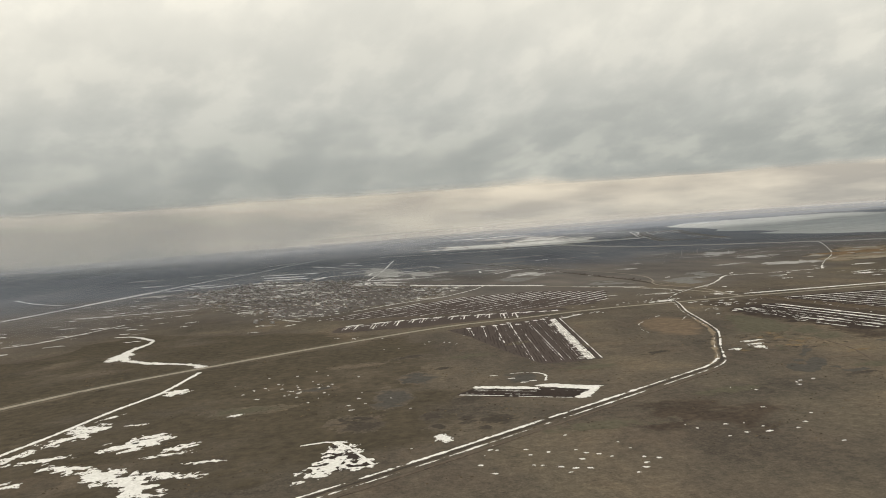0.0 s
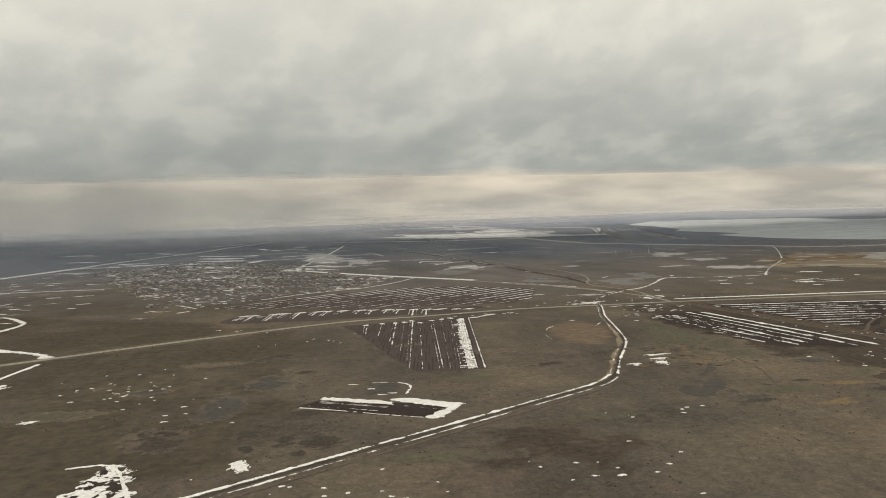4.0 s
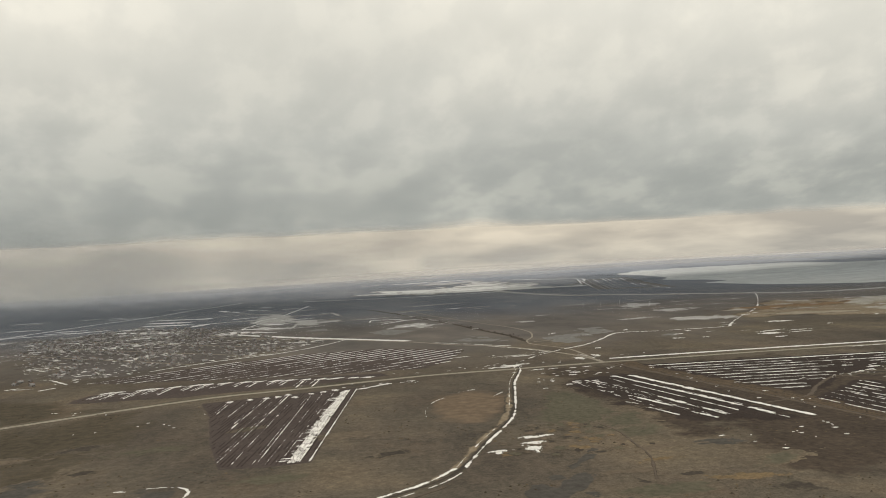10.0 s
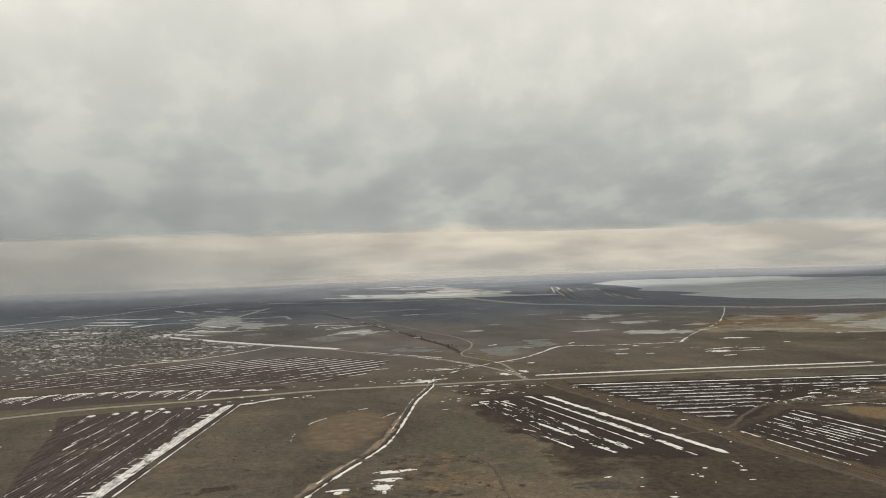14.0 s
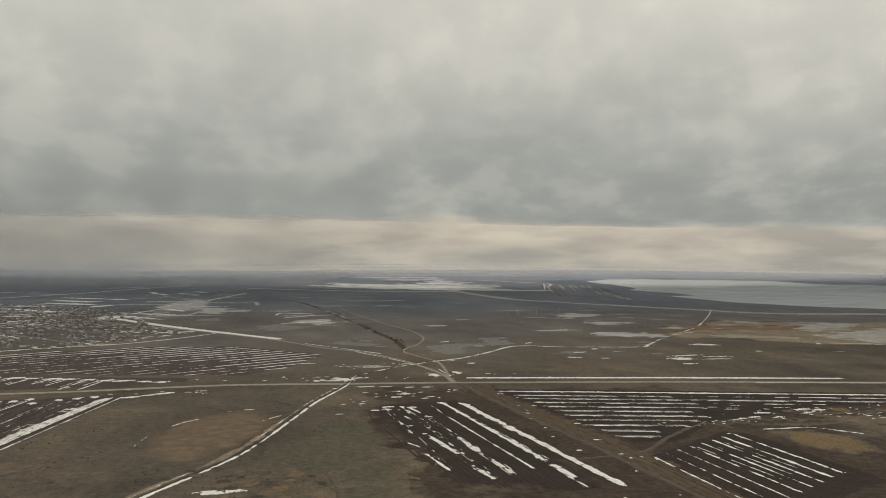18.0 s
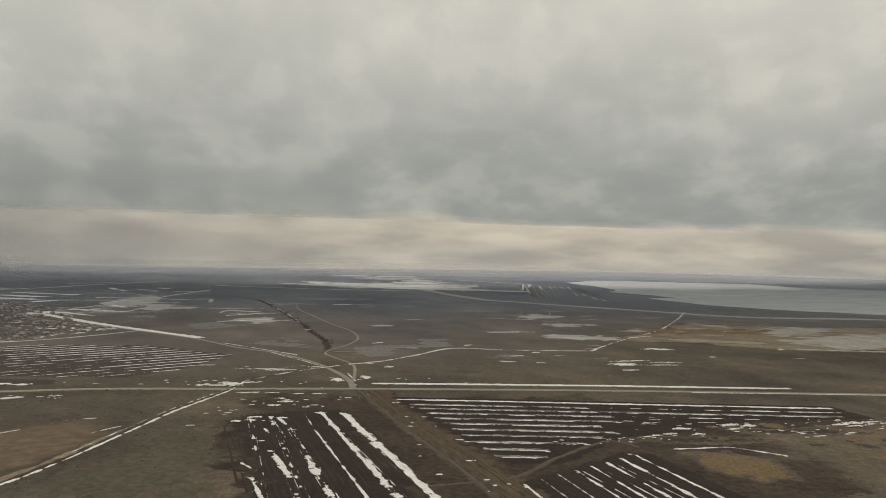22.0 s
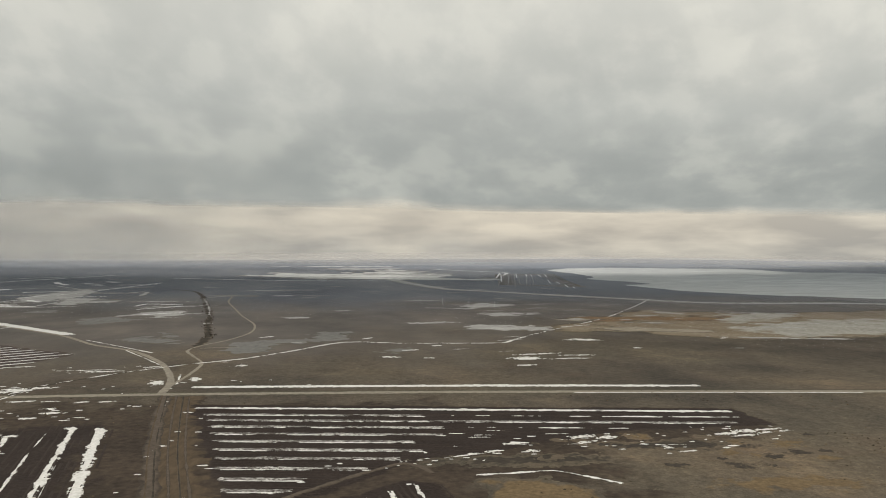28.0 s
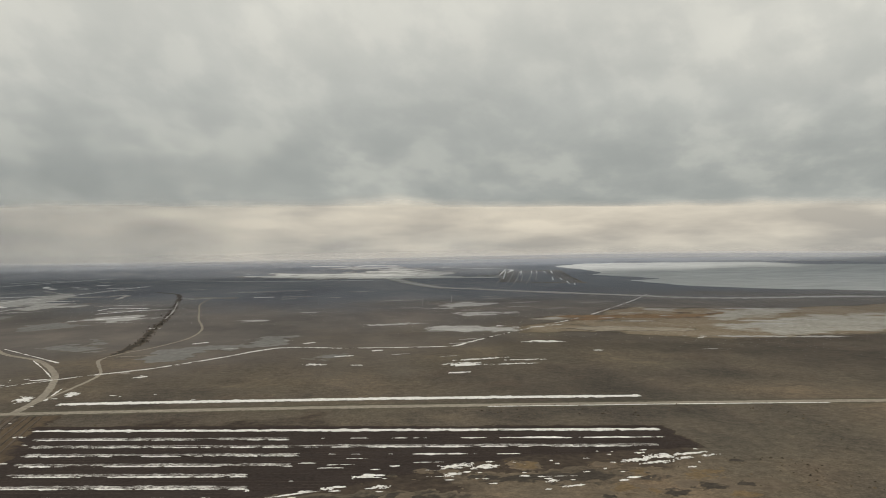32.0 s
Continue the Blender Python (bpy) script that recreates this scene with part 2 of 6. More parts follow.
def deck_material():
    """The underside of a cloud layer: daylight from above comes through it, less where it is thick."""
    m, n, l, b = nodes_of("cloud")
    place = n.new("ShaderNodeNewGeometry").outputs["Position"]
    split = n.new("ShaderNodeSeparateXYZ")
    l.new(place, split.inputs["Vector"])
    thick = n.new("ShaderNodeMapRange")
    thick.interpolation_type = "SMOOTHSTEP"
    thick.inputs["From Min"].default_value, thick.inputs["From Max"].default_value = 400, 3600
    l.new(split.outputs["Y"], thick.inputs["Value"])
    def step(kind, *values):
        node = n.new("ShaderNodeMath")
        node.operation = kind
        for k, v in enumerate(values):
            if isinstance(v, (int, float)):
                node.inputs[k].default_value = v
            else:
                l.new(v, node.inputs[k])
        return node.outputs["Value"]

    # swells run round the middle of the country and spread outwards
    dx, dy = step("SUBTRACT", split.outputs["X"], BASIN[0]), step("SUBTRACT", split.outputs["Y"], BASIN[1])
    far = step("SQRT", step("ADD", step("MULTIPLY", dx, dx), step("ADD", step("MULTIPLY", dy, dy), 40000.0)))
    swell = n.new("ShaderNodeCombineXYZ")
    l.new(step("ARCTAN2", dx, dy), swell.inputs["X"])
    l.new(step("LOGARITHM", far, math.e), swell.inputs["Y"])
    swell = swell.outputs["Vector"]
    wide = noise_node(n, l, swell, 0.42, 4, (1, 0.55, 0), 0.0)
    lump = noise_node(n, l, swell, 0.16, 6, (1, 0.5, 0), 0.0, 0.52)
    puff = noise_node(n, l, swell, 0.08, 5, (1, 0.5, 0), 0.0, 0.52)
    c = ramp(n, l, thick.outputs["Result"], (0.0, (1.0, 0.99, 0.96)), (0.22, (0.73, 0.735, 0.72)), (0.5, (0.55, 0.562, 0.555)), (0.8, (0.395, 0.416, 0.423)), (1.0, (0.318, 0.342, 0.35)))
    c = blend(n, l, 0.8, c, ramp(n, l, wide, (0.3, (0.89, 0.9, 0.905)), (0.5, (0.97, 0.975, 0.98)), (0.72, (1.14, 1.13, 1.115))), "MULTIPLY")
    near = n.new("ShaderNodeMapRange")
    near.inputs["From Min"].default_value, near.inputs["From Max"].default_value = 1300, 3300
    near.inputs["To Min"].default_value, near.inputs["To Max"].default_value = 0.15, 0.78
    l.new(far, near.inputs["Value"])
    c = blend(n, l, near.outputs["Result"], c, ramp(n, l, lump, (0.34, (0.88, 0.89, 0.895)), (0.47, (0.94, 0.948, 0.948)), (0.54, (1.0, 1.0, 0.995)), (0.7, (1.15, 1.14, 1.12))), "MULTIPLY")
    c = blend(n, l, near.outputs["Result"], c, ramp(n, l, puff, (0.38, (0.89, 0.9, 0.905)), (0.5, (0.975, 0.977, 0.977)), (0.6, (1.13, 1.12, 1.1))), "MULTIPLY")
    t, gap, mix = n.new("ShaderNodeBsdfTranslucent"), n.new("ShaderNodeBsdfTransparent"), n.new("ShaderNodeMixShader")
    l.new(c, t.inputs["Color"])
    fray = n.new("ShaderNodeMath")
    fray.operation = "MULTIPLY_ADD"
    l.new(lump, fray.inputs[0])
    fray.inputs[1].default_value = 450
    l.new(split.outputs["Y"], fray.inputs[2])
    edge = n.new("ShaderNodeMapRange")
    edge.interpolation_type = "SMOOTHSTEP"
    edge.inputs["From Min"].default_value, edge.inputs["From Max"].default_value = 3960, 4220
    l.new(fray.outputs["Value"], edge.inputs["Value"])
    l.new(edge.outputs["Result"], mix.inputs["Fac"])
    l.new(t.outputs["BSDF"], mix.inputs[1])
    l.new(gap.outputs["BSDF"], mix.inputs[2])
    l.new(mix.outputs["Shader"], n["Material Output"].inputs["Surface"])
    n.remove(b)
    return m


def rain_material(name, veil, least=0.0, shafts=330):
    """A thin veil of falling rain or mist, thinning out towards its sides: mostly clear, the rest scatters the daylight."""
    m, n, l, b = nodes_of(name)
    place = n.new("ShaderNodeNewGeometry").outputs["Position"]
    shaft = noise_node(n, l, place, shafts, 1.5, (1, 1, 0.1), 0.0)
    fac = n.new("ShaderNodeMapRange")
    l.new(shaft, fac.inputs["Value"])
    fac.inputs["From Min"].default_value, fac.inputs["From Max"].default_value = 0.33, 0.72
    fac.inputs["To Min"].default_value, fac.inputs["To Max"].default_value = least, veil
    split = n.new("ShaderNodeSeparateXYZ")
    l.new(n.new("ShaderNodeTexCoord").outputs["Generated"], split.inputs["Vector"])
    sides = ramp(n, l, split.outputs["X"], (0.0, (0, 0, 0)), (0.1, (1, 1, 1)), (0.62, (1, 1, 1)), (0.82, (0.4, 0.4, 0.4)), (1.0, (0, 0, 0)))
    feet = ramp(n, l, split.outputs["Z"], (0.02, (0, 0, 0)), (0.17, (0.9, 0.9, 0.9)), (0.4, (0.9, 0.9, 0.9)), (0.6, (0.5, 0.5, 0.5)), (0.8, (0.12, 0.12, 0.12)), (0.95, (0, 0, 0)))
    both = n.new("ShaderNodeMath")
    both.operation = "MULTIPLY"
    all3 = n.new("ShaderNodeMath")
    all3.operation = "MULTIPLY"
    l.new(sides, both.inputs[0])
    l.new(fac.outputs["Result"], both.inputs[1])
    l.new(both.outputs["Value"], all3.inputs[0])
    l.new(feet, all3.inputs[1])
    clear, drops, mix, add = n.new("ShaderNodeBsdfTransparent"), n.new("ShaderNodeBsdfTranslucent"), n.new("ShaderNodeMixShader"), n.new("ShaderNodeMixShader")
    back = n.new("ShaderNodeBsdfDiffuse")
    for s in (drops, back):
        s.inputs["Color"].default_value = (0.6, 0.613, 0.625, 1)
    add.inputs["Fac"].default_value = 0.5
    l.new(drops.outputs["BSDF"], add.inputs[1])
    l.new(back.outputs["BSDF"], add.inputs[2])
    l.new(all3.outputs["Value"], mix.inputs["Fac"])
    l.new(clear.outputs["BSDF"], mix.inputs[1])
    l.new(add.outputs["Shader"], mix.inputs[2])
    l.new(mix.outputs["Shader"], n["Material Output"].inputs["Surface"])
    n.remove(b)
    return m


def distance_haze_material():
    """Haze: mostly clear, the rest scatters the daylight; denser with the distance from the middle of the country."""
    m, n, l, b = nodes_of("mist")
    place = n.new("ShaderNodeNewGeometry").outputs["Position"]
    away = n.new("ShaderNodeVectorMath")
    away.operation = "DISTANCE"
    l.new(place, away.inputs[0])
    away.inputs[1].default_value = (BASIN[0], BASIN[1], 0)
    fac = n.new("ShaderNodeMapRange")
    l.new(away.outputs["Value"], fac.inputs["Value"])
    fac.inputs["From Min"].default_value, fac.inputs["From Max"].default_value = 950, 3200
    fac.inputs["To Min"].default_value, fac.inputs["To Max"].default_value = 0.0, DISTANCE_HAZE_MOST
    drift = n.new("ShaderNodeMapRange")
    l.new(noise_node(n, l, place, 900, 3), drift.inputs["Value"])
    drift.inputs["From Min"].default_value, drift.inputs["From Max"].default_value = 0.3, 0.7
    drift.inputs["To Min"].default_value, drift.inputs["To Max"].default_value = 0.6, 1.3
    both = n.new("ShaderNodeMath")
    both.operation = "MULTIPLY"
    l.new(fac.outputs["Result"], both.inputs[0])
    l.new(drift.outputs["Result"], both.inputs[1])
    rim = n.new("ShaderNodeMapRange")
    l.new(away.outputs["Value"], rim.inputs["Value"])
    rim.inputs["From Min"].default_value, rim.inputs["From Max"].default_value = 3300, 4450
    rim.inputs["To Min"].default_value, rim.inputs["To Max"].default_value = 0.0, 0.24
    split = n.new("ShaderNodeSeparateXYZ")
    l.new(place, split.inputs["Vector"])
    # extra haze put in towards the west
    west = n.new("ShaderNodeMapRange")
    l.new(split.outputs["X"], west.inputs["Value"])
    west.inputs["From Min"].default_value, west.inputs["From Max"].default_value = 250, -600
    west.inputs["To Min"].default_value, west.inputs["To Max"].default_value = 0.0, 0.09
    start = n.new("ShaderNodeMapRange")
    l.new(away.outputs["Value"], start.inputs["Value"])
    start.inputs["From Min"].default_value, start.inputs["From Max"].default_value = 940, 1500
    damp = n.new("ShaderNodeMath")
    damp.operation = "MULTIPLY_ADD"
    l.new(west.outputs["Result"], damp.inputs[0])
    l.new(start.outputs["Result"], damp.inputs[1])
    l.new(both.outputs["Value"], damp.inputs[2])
    # extra haze put in towards the east
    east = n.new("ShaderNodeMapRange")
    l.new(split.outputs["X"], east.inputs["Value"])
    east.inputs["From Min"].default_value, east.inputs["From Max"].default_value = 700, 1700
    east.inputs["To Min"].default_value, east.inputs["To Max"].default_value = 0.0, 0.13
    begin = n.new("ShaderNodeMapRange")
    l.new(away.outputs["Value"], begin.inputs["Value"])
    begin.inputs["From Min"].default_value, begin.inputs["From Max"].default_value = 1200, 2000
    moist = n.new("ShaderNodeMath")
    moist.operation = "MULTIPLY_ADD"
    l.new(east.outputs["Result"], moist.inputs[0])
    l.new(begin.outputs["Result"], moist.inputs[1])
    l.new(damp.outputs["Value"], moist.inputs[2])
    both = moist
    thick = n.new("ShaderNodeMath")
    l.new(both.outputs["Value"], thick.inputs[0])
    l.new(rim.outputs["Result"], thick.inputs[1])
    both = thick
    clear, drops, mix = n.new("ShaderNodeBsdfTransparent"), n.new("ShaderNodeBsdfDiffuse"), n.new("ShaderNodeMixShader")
    # haze tint is put into the sheet's colour, warmer at the rim
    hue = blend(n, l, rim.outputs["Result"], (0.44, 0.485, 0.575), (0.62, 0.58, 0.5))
    l.new(hue, drops.inputs["Color"])
    l.new(both.outputs["Value"], mix.inputs["Fac"])
    l.new(clear.outputs["BSDF"], mix.inputs[1])
    l.new(drops.outputs["BSDF"], mix.inputs[2])
    l.new(mix.outputs["Shader"], n["Material Output"].inputs["Surface"])
    n.remove(b)
    return m


DISTANCE_HAZE_MOST = 0.21
GRASS = ground_material()
CLOUD = deck_material()
RAIN = rain_material("rain", 0.27, 0.235, 700)
THIN_RAIN = rain_material("thin_rain", 0.27, 0.0, 420)
DISTANCE_HAZE = distance_haze_material()
SNOW = surface("old_snow", (0.66, 0.655, 0.632), (0.84, 0.832, 0.808), 14, 2.2, 0.7, 0.3, 0.3, soft=0.22, fray_size=0.9, edge_from=1.02, shred=2.2)
THIN_SNOW = surface("thin_wet_snow", (0.25, 0.243, 0.236), (0.5, 0.49, 0.48), 30, 4, 0.9, 0.1, 0.3, soft=0.4, edge_from=0.5)
ICE = surface("grey_ice", (0.215, 0.212, 0.205), (0.37, 0.365, 0.35), 120, 14, 0.8, 0.15, 0.05, soft=0.25, edge_from=0.55)
POOL_ICE = surface("dull_pool_ice", (0.118, 0.116, 0.111), (0.198, 0.193, 0.185), 60, 8, 0.75, 0.2, 0.05, soft=0.3, edge_from=0.55)
LAKE_ICE = surface("lake_ice", (0.43, 0.445, 0.425), (0.59, 0.597, 0.572), 420, 60, 0.6, 0.3, 0.03, (0.5, 1.6, 1), 0.6)
MELT = surface("meltwater", (0.05, 0.046, 0.041), (0.08, 0.074, 0.067), 30, 5, 0.85, 0.08, 0.05, soft=0.4, edge_from=0.6)
DAMP = ((0.03, 0.024, 0.02), (0.076, 0.058, 0.044))
SOIL = surface("ploughed_soil", (0.02, 0.015, 0.0135), (0.047, 0.036, 0.032), 30, 2.2, 0.95, 0.12, 0.6, soft=0.4, edge_from=0.7, under=DAMP)
CLOD = surface("turned_clods", (0.026, 0.02, 0.018), (0.06, 0.047, 0.041), 20, 1.2, 0.95, 0.12, 0.6)
DIRT_ROAD = surface("dry_dirt_road", (0.215, 0.192, 0.16), (0.31, 0.279, 0.232), 60, 4, 0.92, 0.15, 0.3, soft=0.25, edge_from=0.55)
TRACK = surface("muddy_track", (0.07, 0.055, 0.043), (0.115, 0.092, 0.072), 40, 3, 0.9, 0.2, 0.4, soft=0.4, edge_from=0.74, under=DAMP)
DITCH = surface("ditch_bed", (0.034, 0.030, 0.025), (0.068, 0.057, 0.047), 30, 3, 0.95, 0.1, 0.5, soft=0.4, edge_from=0.74)
REED = surface("dry_reed", (0.13, 0.092, 0.056), (0.29, 0.245, 0.185), 70, 6, 0.95, 0.1, 0.6, soft=0.6)
EARTH = surface("damp_brown_earth", (0.03, 0.024, 0.02), (0.076, 0.058, 0.044), 40, 5, 0.95, 0.12, 0.5, soft=0.5, edge_from=0.8)
GOLD = surface("golden_grass", (0.11, 0.08, 0.047), (0.185, 0.134, 0.078), 22, 3, 0.95, 0.1, 0.6, soft=0.4, edge_from=0.74)
DRY_SOIL = surface("dry_ploughed_soil", (0.052, 0.041, 0.039), (0.082, 0.065, 0.060), 45, 3.0, 0.95, 0.12, 0.6, soft=0.45)
TAN_GRASS = surface("tan_grass", (0.105, 0.085, 0.064), (0.143, 0.114, 0.085), 60, 5, 0.95, 0.1, 0.6, soft=0.4, edge_from=0.74)
OLIVE = surface("olive_grass", (0.066, 0.062, 0.044), (0.108, 0.099, 0.072), 55, 5, 0.95, 0.1, 0.6, soft=0.4, edge_from=0.74)
BARE = surface("trampled_tan_grass", (0.12, 0.09, 0.065), (0.158, 0.118, 0.083), 30, 9, 0.95, 0.1, 0.6, soft=0.9, edge_from=0.5)
PLAIN_SNOW = surface("packed_snow", (0.72, 0.715, 0.7), (0.88, 0.875, 0.86), 14, 2.2, 0.7, 0.3, 0.3)
PALE_REED = surface("bleached_reed", (0.2, 0.17, 0.13), (0.36, 0.32, 0.26), 50, 7, 0.95, 0.1, 0.5, soft=0.5, edge_from=0.6)
REED_ICE = surface("reed_ice", (0.23, 0.215, 0.185), (0.43, 0.415, 0.38), 45, 6, 0.9, 0.1, 0.3, soft=0.8, edge_from=0.45, under=((0.13, 0.1, 0.066), (0.27, 0.225, 0.165)))
DARK_GRASS = surface("dark_olive_grass", (0.046, 0.0395, 0.0285), (0.084, 0.069, 0.049), 60, 9, 0.95, 0.1, 0.6, soft=0.7, fray_size=6, edge_from=0.95, shred=1.9)
BEACH = surface("pale_beach", (0.24, 0.235, 0.225), (0.46, 0.45, 0.43), 70, 12, 0.9, 0.15, 0.2, soft=0.5, edge_from=0.5)
RUST = surface("rust_reed", (0.15, 0.09, 0.047), (0.24, 0.155, 0.088), 60, 8, 0.95, 0.1, 0.6, soft=0.5, edge_from=0.6)


def broken_snow(name, stretch, turn=0.0, more=0.0):
    """Old snow on turned soil, melted to flecks and shreds."""
    m, n, l, b = nodes_of(name, 0.8, 0.2)
    place = n.new("ShaderNodeNewGeometry").outputs["Position"]
    fleck = noise_node(n, l, place, 1.3, 4, stretch, turn, 0.75)
    wide = noise_node(n, l, place, 12, 3, (1, 1, 1), 0.0)
    sum_ = n.new("ShaderNodeMath")
    sum_.operation = "MULTIPLY_ADD"
    l.new(wide, sum_.inputs[0])
    sum_.inputs[1].default_value = 0.5
    l.new(fleck, sum_.inputs[2])
    l.new(ramp(n, l, sum_.outputs["Value"], (0.62 - more, (0.05, 0.04, 0.036)), (0.72 - more, (0.2, 0.19, 0.18)), (0.82 - more, (0.48, 0.47, 0.455)), (0.95 - more, (0.82, 0.81, 0.79))), b.inputs["Base Color"])
    bump(n, l, b, fleck, 0.5, 0.2)
    return m


BROKEN = broken_snow("broken_snow", (0.7, 1.2, 1), 0.0, -0.03)
STREAKED = broken_snow("streaked_snow", (1.2, 0.16, 1), -0.1, 0.1)
YARD = surface("trodden_yard", (0.08, 0.072, 0.07), (0.135, 0.122, 0.117), 40, 6, 0.95, 0.1, 0.4, soft=0.5, edge_from=0.7)
PALE = surface("pale_flooded_ice", (0.43, 0.428, 0.41), (0.62, 0.612, 0.588), 120, 14, 0.8, 0.15, 0.05, soft=0.25, edge_from=0.6)
PANE = surface("window_pane", (0.03, 0.034, 0.04), (0.06, 0.066, 0.074), 2, 0.5, 0.1, 0.5, 0.0)
VERGE = surface("worn_verge", (0.066, 0.05, 0.036), (0.114, 0.085, 0.057), 25, 4, 0.95, 0.1, 0.5, (1, 0.3, 1), 0.0, soft=0.5, edge_from=0.5, under=DAMP)
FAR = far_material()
WALL = surface("plastered_wall", (0.12, 0.108, 0.1), (0.3, 0.28, 0.262), 5, 0.8, 0.9, 0.2, 0.2, random=0.3)
ROOF = surface("sheet_roof", (0.13, 0.126, 0.127), (0.31, 0.303, 0.302), 4, 0.7, 0.75, 0.3, 0.2, random=0.35)
BRICK = surface("chimney_brick", (0.2, 0.1, 0.07), (0.3, 0.16, 0.11), 1, 0.2)
TWIG = surface("bare_twigs", (0.028, 0.023, 0.018), (0.055, 0.045, 0.035), 3, 0.4, 0.95, 0.1, 0.3)
BARK = surface("bark", (0.04, 0.034, 0.028), (0.08, 0.068, 0.055), 1.5, 0.3, 0.95, 0.1, 0.5)
PALE_METAL = surface("galvanised_steel", (0.5, 0.51, 0.52), (0.66, 0.67, 0.68), 2, 0.3, 0.5, 0.5, 0.1)


# ---- building blocks ----
def empty(name, x, y, label, category, group="", kind=""):
    ob = new(name)
    ob.location = (x, y, float(ground_z(x, y)))
    return tagged(ob, label, category, group, kind)


def from_arrays(name, verts, faces, material, parent=None, label=""):
    """One mesh object from world coordinates, with its origin at its base or at its thing's."""
    verts = np.asarray(verts, float)
    cover = verts[:, 3] if verts.shape[1] > 3 else None
    verts = verts[:, :3]
    if parent is None:
        low, high = verts.min(0), verts.max(0)
        base = np.array([(low[0] + high[0]) / 2, (low[1] + high[1]) / 2, low[2]])
    else:
        up = parent
        base = np.zeros(3)
        while up is not None:
            base += np.array(up.location)
            up = up.parent
    me = bpy.data.meshes.new(name)
    me.from_pydata((verts - base).tolist(), [], np.asarray(faces).tolist() if not isinstance(faces, list) else faces)
    me.materials.append(material)
    if cover is not None:
        me.attributes.new("cover", "FLOAT", "POINT").data.foreach_set("value", cover)
    ob = new(name, me)
    if parent is None:
        ob.location = base
    else:
        ob.parent = parent
    return tagged(ob, label)


def cut(px, field):
    """Triangles of a grid of places, cut where the field falls below 0."""
    nu, nv = field.shape
    idx = np.arange(nu * nv).reshape(nu, nv)
    a, b, c, d = idx[:-1, :-1].ravel(), idx[1:, :-1].ravel(), idx[1:, 1:].ravel(), idx[:-1, 1:].ravel()
    tri = np.concatenate([np.stack([a, b, c], 1), np.stack([a, c, d], 1)])
    p, f = np.concatenate([px.reshape(-1, 3), field.reshape(-1, 1)], 1), field.ravel()
    inside = f[tri] > 0
    count = inside.sum(1)
    verts, faces, at = [p], [tri[count == 3]], len(p)

    def between(i, j):
        k = (f[i] / (f[i] - f[j] + 1e-12))[:, None]
        return p[i] + (p[j] - p[i]) * k

    for which in (1, 2):
        t, s = tri[count == which], inside[count == which]
        if not len(t):
            continue
        first = np.argmax(s if which == 1 else ~s, axis=1)
        rows = np.arange(len(t))
        i, j, k = t[rows, first], t[rows, (first + 1) % 3], t[rows, (first + 2) % 3]
        ij, ik = between(i, j), between(i, k)
        n = len(t)
        e1, e2 = at + np.arange(n), at + n + np.arange(n)
        verts += [ij, ik]
        at += 2 * n
        if which == 1:
            faces.append(np.stack([i, e1, e2], 1))
        else:
            faces += [np.stack([e1, j, k], 1), np.stack([e1, k, e2], 1)]
    verts, faces = np.concatenate(verts), np.concatenate(faces)
    used, back = np.unique(faces, return_inverse=True)
    return verts[used], back.reshape(faces.shape)


def pieces_of(faces, count):
    """The number of the connected piece of each triangle."""
    up = list(range(count))

    def root(i):
        while up[i] != i:
            up[i] = up[up[i]]
            i = up[i]
        return i

    for a, b, c in faces.tolist():
        ra, rb, rc = root(a), root(b), root(c)
        up[rb] = ra
        up[rc] = ra
    return np.array([root(a) for a in faces[:, 0].tolist()])


def patch(name, us, vs, to_xy, field, material, parent=None, label="", lift=0.1, dome=0.0, tags=()):
    """A sheet of ground cover over u and v, laid on the ground where the field is above 0, thicker inwards."""
    U, V = np.meshgrid(us, vs, indexing="ij")
    X, Y = to_xy(U, V)
    F = field(U, V, X, Y)
    Z = ground_z(X, Y) - 0.012 + lift * np.clip(5 * F, 0, 1) + dome * np.clip(F, 0, 1)
    verts, faces = cut(np.stack([X, Y, Z], -1), F)
    if not len(faces):
        return None
    if tags and name.startswith("snow"):
        roots = pieces_of(faces, len(verts))
        names, sizes = np.unique(roots, return_counts=True)
        big = [n for n, s in zip(names, sizes) if s >= max(10, 0.03 * sizes.max())]
        thing = None
        if len(big) > 1:
            mid = verts[faces[roots == names[np.argmax(sizes)]][0, 0]]
            thing = tagged(empty(name, mid[0], mid[1], label, tags[0]), label, *tags)
        for n in big:
            used, back = np.unique(faces[roots == n], return_inverse=True)
            piece = from_arrays("snow_piece" if thing else name, verts[used], back.reshape(-1, 3), material, thing, "" if thing else label)
            if not thing:
                tagged(piece, label, *tags)
        return thing
    ob = from_arrays(name, verts, faces, material, parent, label)
    if tags:
        tagged(ob, label, *tags)
    return ob


